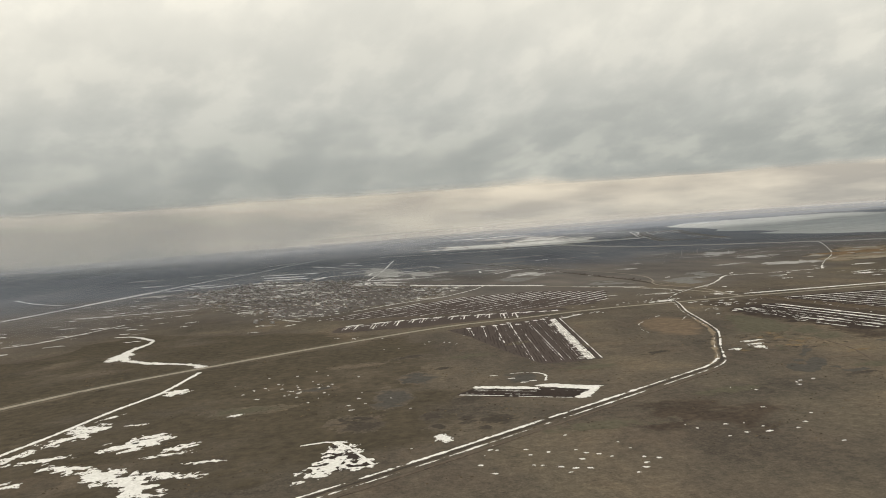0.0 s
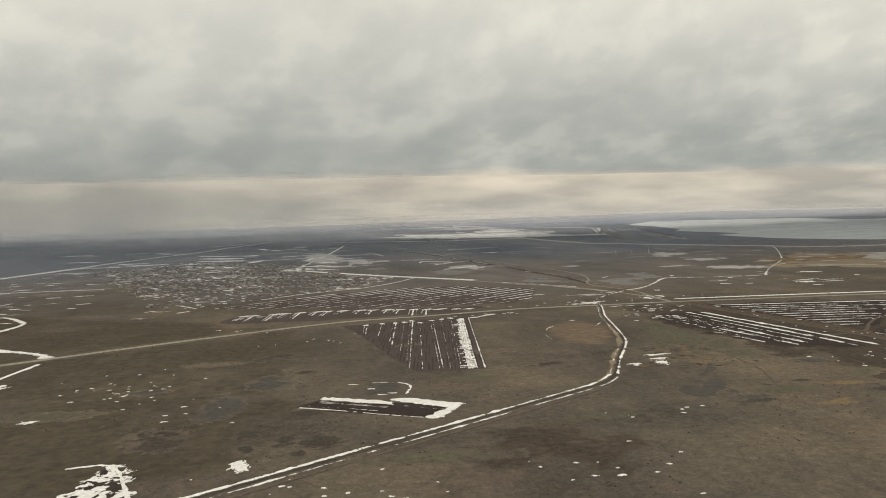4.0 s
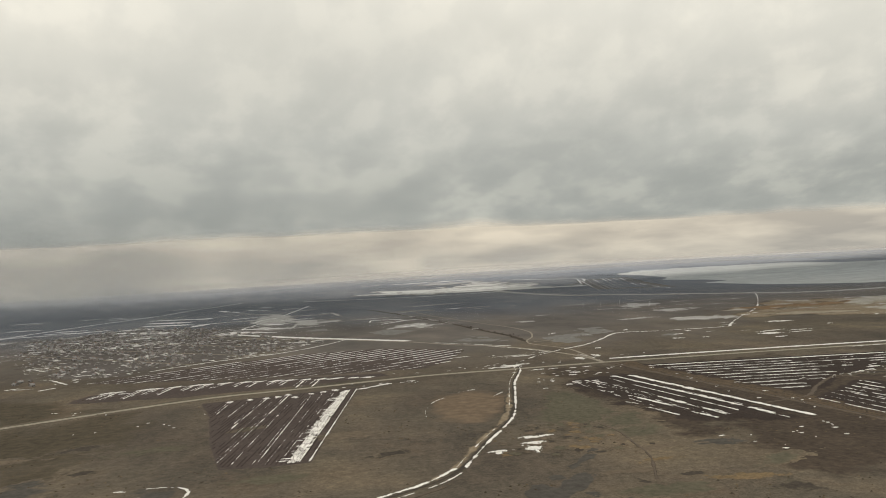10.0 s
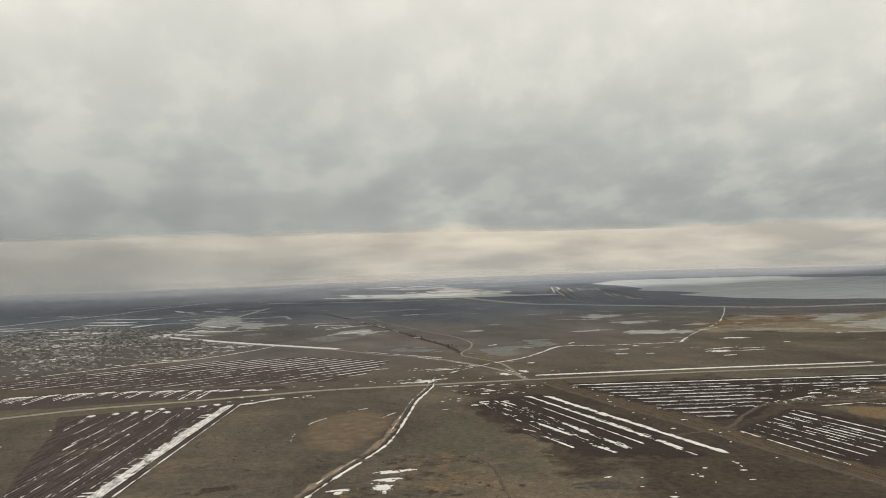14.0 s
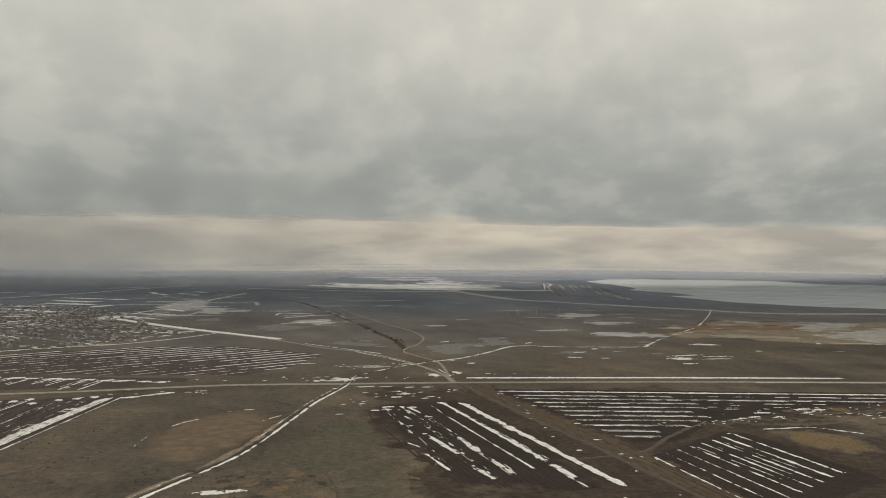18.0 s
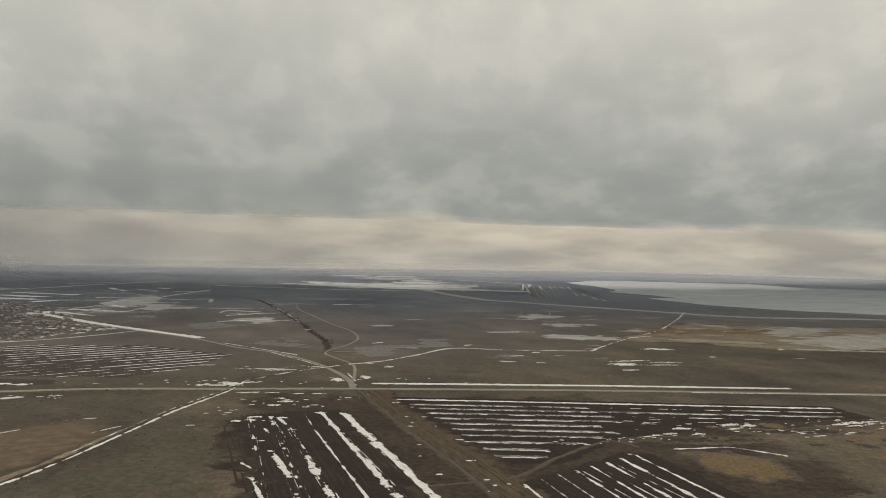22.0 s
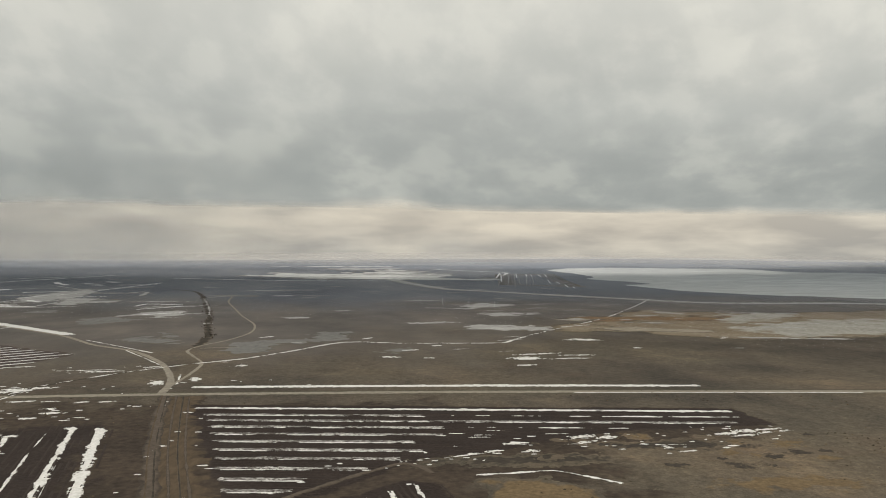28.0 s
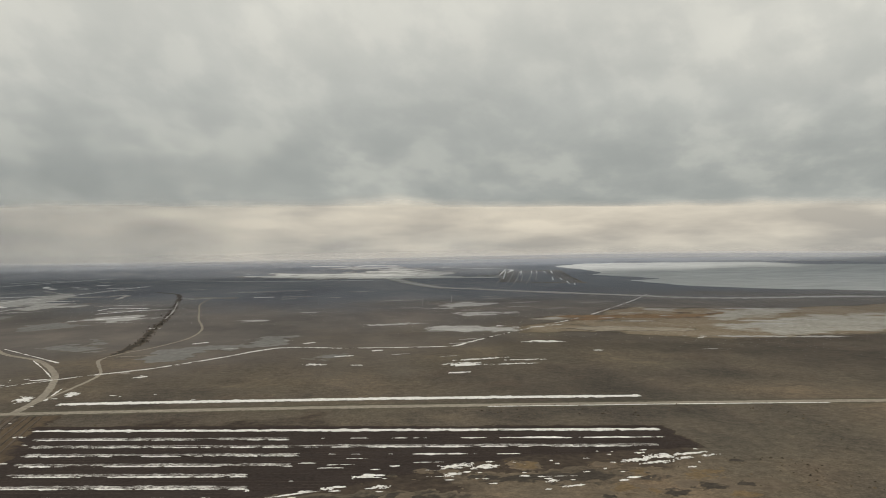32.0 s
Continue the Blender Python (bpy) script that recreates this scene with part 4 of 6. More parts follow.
far_banks((([(-183, 2580), (-119, 2627), (-56, 2648)], 14), ([(112, 1985), (109, 2097)], 14), ([(371, 2258), (394, 2295), (431, 2333)], 12), ([(579, 2257), (618, 2273)], 12), ([(592, 1728), (633, 1743)], 9), ([(271, 2702), (328, 2728)], 14), ([(967, 1792), (1039, 1830)], 7), ([(906, 1932), (942, 1942)], 9), ([(800, 1645), (835, 1659), (870, 1673)], 8), ([(881, 1428), (920, 1446)], 8), ([(895, 1466), (930, 1480)], 7)), 350, THIN_SNOW)


def flat_patches(rows, seed, material):
    for k, (x, y, rx, ry, a) in enumerate(rows):
        blob("snow_patch", x, y, rx, ry, a, None, "flat patch of old snow on brown grass", 1.2, None, seed + k, material, None, 0.3, 0.2, ("snow", "snow patches"))


flat_patches(((60, 2120, 120, 16, 35), (110, 1960, 90, 8, 20), (-40, 2330, 100, 14, 20), (60, 2420, 120, 14, 0), (390, 1810, 60, 12, 20), (370, 1990, 60, 14, 20), (300, 2120, 60, 12, 10), (980, 2060, 50, 22, 0), (915, 1950, 26, 10, 0), (980, 1840, 50, 18, 0), (930, 1595, 62, 17, -5), (820, 1665, 46, 13, 15), (600, 2340, 40, 9, 0), (470, 2560, 60, 12, 0), (560, 2600, 50, 10, 0), (860, 2180, 40, 8, 0), (700, 1420, 14, 4, 0), (640, 1420, 12, 4, 10)), 120, THIN_SNOW)
flat_patches(((995, 1440, 20, 9, 0), (744, 1293, 9, 5, 0), (784, 1284, 6, 2.5, 0), (885, 1276, 15, 11, 10), (876, 1232, 9, 3, 10), (945, 1300, 18, 3, 0), (905, 1310, 24, 4, 15), (930, 1275, 20, 3, 5), (-11, 1925, 40, 30, 30), (40, 1900, 50, 6, -40)), 145, SNOW)
for k, outline in enumerate(([(349, 620), (357, 628), (364, 629), (369, 620), (380, 635), (394, 646), (399, 638), (390, 620), (378, 608), (371, 598), (358, 590), (349, 599)], [(388, 662), (403, 681), (415, 700), (421, 697), (403, 670), (386, 650)], [(383, 605), (389, 606), (388, 592), (402, 591), (404, 586), (389, 579), (383, 585)], [(416, 629), (423, 628), (427, 611), (418, 616)], [(367, 642), (379, 648), (380, 636), (370, 634)])):
    area("damp_hollow", outline, MELT if k != 3 else DITCH, None, "dark winding meltwater pool in the grass", 1.0, 4.5, 1.0, 9, 150 + k, 0.1 + 0.004 * k, 0, ("pool", "", "structure"), 0.15)
area("bare_circle", [(322, 830), (318, 900), (335, 950), (365, 972), (402, 945), (408, 900), (392, 850), (366, 806), (340, 806)], BARE, None, "round patch of tan trampled grass", 3, 20, 0.6, 16, 14, 0.05, 0, ("grass", "", "structure"))
def ground_patches(rows, name, label, category, material, seed, lift):
    for k, (x, y, rx, ry, a) in enumerate(rows):
        blob(name, x, y, rx, ry, a, None, label, 0.65, None, seed + k, material, 1.6, lift + 0.004 * k, 0.0, (category, "", "structure"))


area("grass_patch", [(-650, 1320), (-275, 1190), (-65, 1060), (40, 1010), (80, 930), (100, 800), (50, 720), (70, 620), (30, 520), (-10, 450), (-60, 425), (-250, 380), (-520, 480), (-760, 900)], DARK_GRASS, None, "wide stretch of dark olive winter grass", 7, 70, 0.8, 90, 64, 0.014, 0, ("grass", "", "structure"), 0.1, 0.55)
ground_patches(((504, 690, 22, 11, -10), (35, 706, 20, 32, 0), (7, 637, 19, 38, 0), (127, 667, 19, 25, 0), (-60, 700, 20, 10, 10)), "damp_hollow", "shallow meltwater pool in the grass", "pool", MELT, 170, 0.090)
ground_patches(((36, 566, 9, 15, 0), (60, 547, 9, 16, 0), (84, 540, 17, 18, 0), (37, 536, 10, 14, 0), (69, 522, 8, 9, 0), (-21, 564, 20, 30, 20), (71, 612, 17, 14, 0), (37, 826, 26, 12, 20), (60, 745, 16, 9, 0), (800, 900, 60, 12, 0), (900, 925, 60, 14, 0), (395, 575, 22, 7, 0), (455, 625, 16, 6, 0), (500, 585, 22, 10, -15), (420, 690, 18, 5, 0), (280, 730, 24, 10, 20)), "damp_hollow", "dark damp hollow in the grass", "grass", DITCH, 185, 0.114)
ground_patches(((163, 856, 20, 8, 30), (430, 600, 40, 16, 0), (470, 780, 40, 22, 60), (520, 640, 30, 12, 20), (200, 690, 40, 14, 0), (270, 560, 40, 12, 10), (-110, 640, 40, 14, 0), (150, 500, 50, 14, 0), (90, 800, 40, 16, 0), (880, 760, 60, 22, 0)), "grass_patch", "patch of olive grass", "grass", OLIVE, 210, 0.182)
ground_patches(((410, 720, 36, 10, 30), (250, 800, 30, 18, 0), (460, 690, 30, 8, 10), (420, 640, 24, 6, 0), (965, 905, 40, 14, 0), (-20, 800, 36, 12, 0), (700, 640, 40, 14, 0)), "grass_patch", "patch of dry tan grass", "grass", TAN_GRASS, 225, 0.222)
ground_patches(((440, 560, 26, 10, 10), (480, 610, 30, 9, -10), (450, 660, 20, 6, 10), (920, 850, 50, 16, 0)), "grass_patch", "patch of golden dry grass", "grass", GOLD, 240, 0.250)
area("grass_patch", [(392, 800), (430, 740), (478, 712), (496, 770), (482, 850), (464, 930), (440, 960), (424, 880)], OLIVE, None, "wide patch of olive grass beside a field", 3, 24, 1.0, 22, 63, 0.06, 0, ("grass", "", "structure"))
for k, (pts, w, full) in enumerate((([(315, 850), (317, 880), (327, 911)], 1.8, -0.6), ([(325, 909), (332, 923), (341, 934)], 2.4, 0.1), ([(352, 952), (360, 962), (378, 970)], 2.2, -0.25), ([(388, 922), (396, 936), (402, 944)], 2.2, -0.2))):
    snow_line("snow_bank", pts, w, None, "thin broken rim of snow round trampled grass", full, 0.9, 0.7, 12, 0, 700 + k, 0.9, None, 7, ("snow", "snow banks"))
rng = random.Random(31)
for k in range(70):
    u, v = rng.random(), rng.random()
    x, y = 366 + 75 * u + rng.gauss(0, 8), 690 + 105 * v
    m = rng.choice((DITCH, GOLD, TAN_GRASS, DITCH, OLIVE))
    r = rng.uniform(1.6, 4.5)
    blob("damp_hollow" if m is DITCH else "grass_patch", x, y, r * rng.uniform(1.0, 1.8), r * rng.uniform(1.2, 2.2), rng.uniform(-20, 20), None, {DITCH: "dark damp hollow in the grass", OLIVE: "patch of olive grass", GOLD: "patch of golden dry grass", TAN_GRASS: "patch of dry tan grass"}[m], 0.8, None, 710 + k, m, r / 5, 0.3 + 0.003 * k, 0.0, ("grass", "", "structure"))
for k in range(26):
    x, y = rng.uniform(770, 1000), rng.uniform(880, 950)
    m = rng.choice((DITCH, GOLD, TAN_GRASS, DITCH))
    r = rng.uniform(2.0, 6.0)
    blob("damp_hollow" if m is DITCH else "grass_patch", x, y, r * rng.uniform(1.0, 2.4), r * rng.uniform(1.0, 1.8), rng.uniform(-20, 20), None, {DITCH: "dark damp hollow in the grass", GOLD: "patch of golden dry grass", TAN_GRASS: "patch of dry tan grass"}[m], 0.8, None, 790 + k, m, r / 5, 0.3 + 0.003 * k, 0.0, ("grass", "", "structure"))
for k, (x, y, rx, ry) in enumerate(((954, 955, 9, 3.5), (938, 949, 7, 2.4), (970, 958, 9, 2.4), (948, 944, 8, 1.8), (964, 950, 6, 1.6), (980, 954, 5, 1.4), (888, 919, 3, 2), (896, 911, 5, 1.2), (921, 917, 2.5, 1.2), (808, 918, 4, 2.5), (842, 934, 4, 3), (784, 918, 3, 2), (846, 948, 9, 3), (860, 945, 7, 3), (800, 935, 6, 2))):
    blob("snow_patch", x, y, rx, ry, 12, None, "ragged patch of old snow at a field's end", 1.5, max(1.2, ry * 0.5), 860 + k, SNOW, max(0.35, ry / 9), 0.25, 0.2, ("snow", "snow patches"), -0.1)
area("yellow_grass", [(770, 872), (800, 872), (818, 862), (826, 840), (812, 806), (790, 800), (765, 825)], GOLD, None, "golden patch of tall dry grass", 2.5, 14, 0.9, 12, 15, 0.06, 0.2, ("grass", "", "structure"))
snow_line("snow_bank", [(756, 907), (770, 912), (784, 916)], 3.0, None, "broken line of old snow at a field's end", -0.05, 1.0, 0.7, 6, 0, 42, 0.7, None, 7, ("snow", "snow banks"))
snow_line("snow_bank", [(768, 876), (786, 877), (810, 880), (823, 870), (839, 856)], 5, None, "broken snow bank along tall dry grass", 0.12, 1.1, 0.4, 12, 0, 41, 1.0, None, 7, ("snow", "snow banks"))

area("damp_earth", [(455, 1060), (560, 1080), (700, 1078), (900, 1060), (1000, 1010), (1010, 930), (880, 905), (860, 700), (600, 560), (500, 600), (480, 760), (455, 900)], EARTH, None, "damp dark brown earth round the ploughed fields", 5, 60, 0.9, 45, 61, 0.02, 0, ("earth", "", "structure"))

rng = random.Random(23)
for k in range(34):
    x, y = rng.uniform(-900, 120), rng.uniform(1900, 2900)
    if x + 0.6 * y < 700:
        x += 300
    blob("snow_patch", x, y, rng.uniform(18, 60), rng.uniform(4, 12), rng.uniform(-10, 40), None, "flat patch of old snow on brown grass", 1.2, None, 600 + k, rng.choice((THIN_SNOW, PLAIN_SNOW)), None, 0.4, 0.2, ("snow", "snow patches"), -0.1)
for k in range(26):
    x, y = rng.uniform(350, 1300), rng.uniform(1700, 2900)
    blob("snow_patch", x, y, rng.uniform(14, 40), rng.uniform(3, 8), rng.uniform(-10, 20), None, "flat patch of old snow on brown grass", 1.2, None, 640 + k, THIN_SNOW, None, 0.4, 0.2, ("snow", "snow patches"), -0.1)

for k in range(92):
    x, y = (rng.uniform(-620, 60), rng.uniform(1110, 2000)) if k < 80 else (rng.uniform(560, 1250), rng.uniform(1300, 1700))
    if -310 < x < 200 and y > 1240:
        x -= 380
    blob("snow_patch", x, y, rng.uniform(5, 17), rng.uniform(1.2, 3.6), rng.uniform(-12, 30), None, "flat patch of old snow on brown grass", 1.2, None, 930 + k, PLAIN_SNOW if k % 3 else THIN_SNOW, None, 0.4, 0.2, ("snow", "snow patches"), -0.1)

for k, (x, y, rx, ry, a) in enumerate(((1230, 1740, 170, 40, 0), (1420, 1770, 120, 26, -5), (1120, 1700, 60, 20, 20), (1560, 1690, 130, 24, 0))):
    blob("reed_patch", x, y, rx, ry, a, None, "rust-coloured patch of dry reeds", 0.7, 40, 680 + k, RUST, 6, 0.4 + 0.01 * k, 0.1, ("reeds", "reed patches", "structure"))

area("damp_earth", [(151, 529), (191, 548), (240, 552), (287, 534), (306, 497), (278, 460), (240, 445), (193, 451), (146, 457), (129, 481)], EARTH, None, "damp dark brown earth in rough grass", 4, 50, 0.8, 30, 62, 0.028, 0, ("earth", "", "structure"))

# ---- roads and tracks ----
MAIN = [(-620, 470), (-357, 738), (-288, 806), (-198, 869), (-66, 951), (90, 1034), (209, 1060), (333, 1089), (450, 1094), (558, 1098), (777, 1096), (976, 1087), (1255, 1072), (1900, 1040)]
road("road", MAIN, 10.5, DIRT_ROAD, "straight pale gravel road across the plain", seed=1)
road("road_verge", MAIN, 28.0, OLIVE, "low grassed embankment of the gravel road", "verge", 0.04, 0.2, 2, None, 0.0)
NORTH = [(561, 1096), (556, 1150), (541, 1205), (515, 1272), (466, 1352), (410, 1404), (339, 1500), (180, 1650), (8, 1790), (-60, 1900)]
road("road", NORTH, 6.8, DIRT_ROAD, "curving dirt road from the village to the crossroads", lift=0.14, seed=3)
SOUTH = [(566, 1092), (582, 1010), (599, 930), (621, 840), (650, 700), (690, 520)]
road("track", SOUTH, 9.0, TRACK, "rutted dirt track between ploughed fields", "track", 0.15, 0.5, 4)
for k, (off, w) in enumerate(((-2.2, 1.3), (1.6, 1.5), (9.0, 1.6), (14.5, 1.2), (19.0, 1.6))):
    road("wheel_rut", [(x + off, y - 0.3 * off) for x, y in SOUTH], w, (VERGE, DITCH, TRACK, DITCH, TRACK)[k], "worn wheel rut in brown earth", "rut", 0.2, 0.7, 400 + k)
road("verge", [(x + 13, y - 4) for x, y in SOUTH], 30.0, VERGE, "worn brown verge beside the dirt track", "verge", 0.1, 0.8, 5, None, 0.0)
LOOP = [(558, 1110), (562, 1180), (560, 1255), (540, 1310), (526, 1350), (532, 1395), (551, 1440), (568, 1530), (558, 1640), (520, 1780), (480, 1950), (440, 2126), (420, 2300)]
road("track", LOOP, 3.8, DIRT_ROAD, "winding pale dirt track over the grass", "track", 0.13, 0.4, 7)
road("track", [(535, 1370), (570, 1375), (610, 1362)], 3.2, DIRT_ROAD, "faint pale dirt track over the grass", "track", 0.12, 0.5, 8)
road("track", [(600, 800), (650, 815), (686, 856), (735, 899), (748, 880)], 4.5, TRACK, "muddy farm track at the field's end", "track", 0.13, 0.5, 9)
road("track", [(430, 620), (446, 670), (449, 709), (451, 739), (448, 761), (441, 785)], 2.0, TRACK, "faint wheel track in the grass", "track", 0.12, 0.6, 10)

# ---- ditch beside the plain and its banks of snow ----
DITCH_LINE = [(-190, 330), (4, 449), (125, 530), (246, 612), (300, 650), (322, 678), (348, 740), (386, 826), (410, 930), (425, 1000), (450, 1085), (456, 1136)]
DITCH_FAR = [(456, 1136), (500, 1200), (550, 1252), (596, 1288), (643, 1350), (695, 1420), (765, 1408), (884, 1410), (905, 1440), (985, 1556), (1107, 1717), (1200, 1870), (1328, 2101), (1420, 2280)]
road("ditch", DITCH_LINE, 5.0, DITCH, "dry drainage ditch between banks of snow", "ditch", 0.06, 0.4, 11)
road("ditch", DITCH_FAR, 4.0, DITCH, "dry drainage ditch in the grass", "ditch", 0.06, 0.5, 12)
road("track", [(x + 7, y - 9) for x, y in DITCH_LINE[:5]], 4.0, TRACK, "narrow track beside the ditch", "track", 0.09, 0.4, 13)
road("ditch_bank", [(x - 4, y + 3) for x, y in DITCH_LINE[4:9]], 8.0, REED, "bank of dry ochre grass along the ditch", "bank", 0.09, 0.8, 14)
snow_line("snow_bank", DITCH_LINE[:6], 5.6, None, "long white snow bank along a ditch", 0.12, 1.15, 0.3, 40, 4.2, 50, 1.2, None, 9, ("snow", "snow banks"))
snow_line("snow_bank", DITCH_LINE[:6], 4.4, None, "broken snow bank along a ditch", -0.14, 1.0, 0.8, 26, -4.6, 51, 1.2, None, 9, ("snow", "snow banks"))
snow_line("snow_bank", DITCH_LINE[5:], 4.4, None, "long white snow bank along a ditch", 0.12, 1.15, 0.3, 40, -1.6, 52, 1.2, None, 9, ("snow", "snow banks"))
snow_line("snow_bank", DITCH_LINE[5:], 2.6, None, "broken snow bank along a ditch", -0.35, 0.9, 0.9, 20, 4.2, 53, 1.2, None, 9, ("snow", "snow banks"))
snow_line("snow_bank", DITCH_FAR[:3], 4.0, None, "broken snow bank along a ditch", 0.02, 0.9, 0.9, 20, 0, 54, 1.2, None, 7, ("snow", "snow banks"))
snow_line("snow_bank", DITCH_FAR[2:7], 7.2, None, "broken snow bank along a ditch", 0.42, 0.7, 0.5, 30, 0, 69, 1.4, None, 7, ("snow", "snow banks"))
snow_line("snow_bank", DITCH_FAR[6:], 7.0, None, "long white snow bank along a ditch", 0.25, 0.6, 0.5, 90, 0, 55, 2.5, None, 7, ("snow", "snow banks"))
for k, (x, y, rx, ry) in enumerate(((378, 711, 6, 7), (382, 728, 8, 5), (387, 747, 12, 3), (354, 713, 9, 2), (352, 708, 3, 2), (450, 1118, 9, 7), (462, 1130, 12, 3.5), (436, 1112, 9, 2.2), (444, 1126, 10, 2), (425, 1116, 12, 2), (39, 506, 5, 9), (470, 1076, 9, 2), (488, 1075, 6, 1.5), (512, 1071, 7, 1.8), (530, 1072, 5, 1.4), (500, 1050, 6, 2), (508, 1035, 7, 2.6), (498, 1020, 6, 2), (400, 1240, 12, 2), (482, 1210, 14, 3), (520, 1235, 8, 2), (545, 1150, 5, 12), (573, 1165, 4, 10), (600, 1240, 8, 3))):
    blob("snow_patch", x, y, rx, ry, 8, None, "ragged patch of old snow beside a ditch", 1.3, None, 200 + k, SNOW, None, 0.2, 0.3, ("snow", "snow patches"))

# ---- frozen stream and drifts in the west ----
STREAM = [(-300, 520), (-262, 612), (-238, 684), (-212, 748), (-196, 845)]
snow_line("snow_bank", STREAM, 8, None, "snow-filled stream bed winding over the plain", 0.45, 0.5, 0.2, 40, 0, 56, 1.4, None, 9, ("snow", "snow banks"))
snow_line("frozen_stream", [(-332, 1080), (-326, 1120), (-333, 1150), (-377, 1207), (-412, 1222)], 13, None, "narrow snow-covered run of a frozen stream", 0.3, 0.7, 0.4, 50, 0, 68, 1.4, None, 11, ("stream", "", "structure"))
snow_line("frozen_stream", [(-198, 872), (-225, 905), (-282, 940), (-322, 985), (-335, 1040), (-332, 1092)], 22, None, "wide snow-covered bend of a frozen stream", 0.3, 0.7, 0.5, 50, 0, 57, 1.8, None, 13, ("stream", "", "structure"))
blob("snow_drift", -332, 1002, 12, 36, 0, None, "wide sheet of snow in a stream's bend", 0.6, None, 690, SNOW, 1.6, 0.22, 0.3, ("snow", "snow drifts"))
for k, (x, y, rx, ry, a) in enumerate(((-182, 566, 20, 16, 20), (-172, 583, 12, 9, 10), (-198, 742, 12, 12, 0), (-145, 546, 14, 6, 30), (-232, 624, 16, 14, 0), (-240, 603, 26, 10, 50), (-168, 482, 52, 12, -45), (-182, 566, 24, 8, 30), (-140, 484, 24, 7, -20), (-194, 741, 14, 7, 60), (-215, 520, 26, 8, -30), (-240, 545, 22, 5, 10), (-150, 530, 14, 4, 10), (-120, 505, 12, 3, 0), (-265, 560, 20, 6, 60), (-230, 660, 12, 3, 50), (-260, 500, 30, 7, -20), (-198, 625, 8, 2.5, 0), (-121, 627, 6, 4, 0))):
    blob("snow_drift", x, y, rx, ry, a, None, "ragged drift of old snow in the grass", 1.5, None, 230 + k, SNOW, max(0.9, ry / 10), 0.2, 0.35, ("snow", "snow drifts"), -0.15)
area("dug_triangle", [(-36, 524), (-6, 463), (-50, 455)], SOIL, None, "triangular plot of bare earth", 2, 5, 0.3, 8, 21, 0.05, 0, ("field", "", "structure"))
snow_line("snow_bank", [(-60, 520), (-34, 521), (-9, 464)], 4.5, None, "snow bank round a triangular plot", 0.3, 0.6, 0.2, 20, 0, 58, 0.9, None, 9, ("snow", "snow banks"))
area("snow_dust", [(-34, 519), (-12, 466), (-34, 456), (-54, 452), (-42, 492)], SNOW, None, "thin broken snow on bare earth", 0.7, 22, 1.7, 3.5, 22, 0.2, 0.1, ("snow", "", "structure"), 0.0)
rng = random.Random(5)
for cx, cy, sx, sy, n in ((-85, 715, 45, 60, 34), (130, 430, 70, 40, 22), (-40, 640, 60, 50, 12), (230, 470, 60, 50, 14), (60, 470, 40, 24, 8), (310, 560, 50, 30, 8), (560, 700, 60, 40, 16), (900, 940, 60, 20, 14), (760, 905, 50, 16, 14), (560, 1050, 30, 20, 10), (930, 960, 40, 10, 10), (-30, 1000, 60, 20, 8), (60, 900, 60, 40, 8)):
    for _ in range(n):
        x, y, r = rng.gauss(cx, sx / 2), rng.gauss(cy, sy / 2), rng.uniform(0.45, 1.3)
        blob("snow_patch", x, y, r * rng.uniform(1, 2.2), r, rng.uniform(-20, 20), None, "small lump of old snow in the grass", 0.9, None, rng.randrange(999), SNOW, r / 4, 0.15, 0.25, ("snow", "snow lumps"))

verts, faces = [], []
for cx, cy, sx, sy, n in ((470, 1225, 90, 40, 10), (545, 1135, 40, 40, 9), (400, 1130, 60, 24, 14), (600, 1250, 70, 60, 4), (700, 890, 50, 30, 7), (300, 1050, 60, 16, 12), (460, 990, 30, 60, 14), (820, 930, 120, 24, 24), (640, 1150, 60, 20, 3), (604, 960, 14, 120, 14), (632, 820, 20, 80, 9), (510, 1035, 30, 24, 12), (500, 900, 20, 90, 4)):
    for _ in range(n):
        x, y, r = rng.gauss(cx, sx / 2), rng.gauss(cy, sy / 2), rng.uniform(0.5, 1.6)
        wide, z, first = rng.uniform(1.2, 2.8), float(ground_z(x, y)), len(verts)
        verts.append((x, y, z + 0.4))
        for q in range(11):
            s = r * rng.uniform(0.65, 1.25)
            verts.append((x + wide * s * math.cos(q * 0.5712), y + s * math.sin(q * 0.5712), z + 0.14))
        faces += [[first, first + 1 + q, first + 1 + (q + 1) % 11] for q in range(11)]
tagged(from_arrays("snow_lumps", verts, faces, PLAIN_SNOW), "small lumps of old snow strewn in the grass", "snow", "", "stuff")

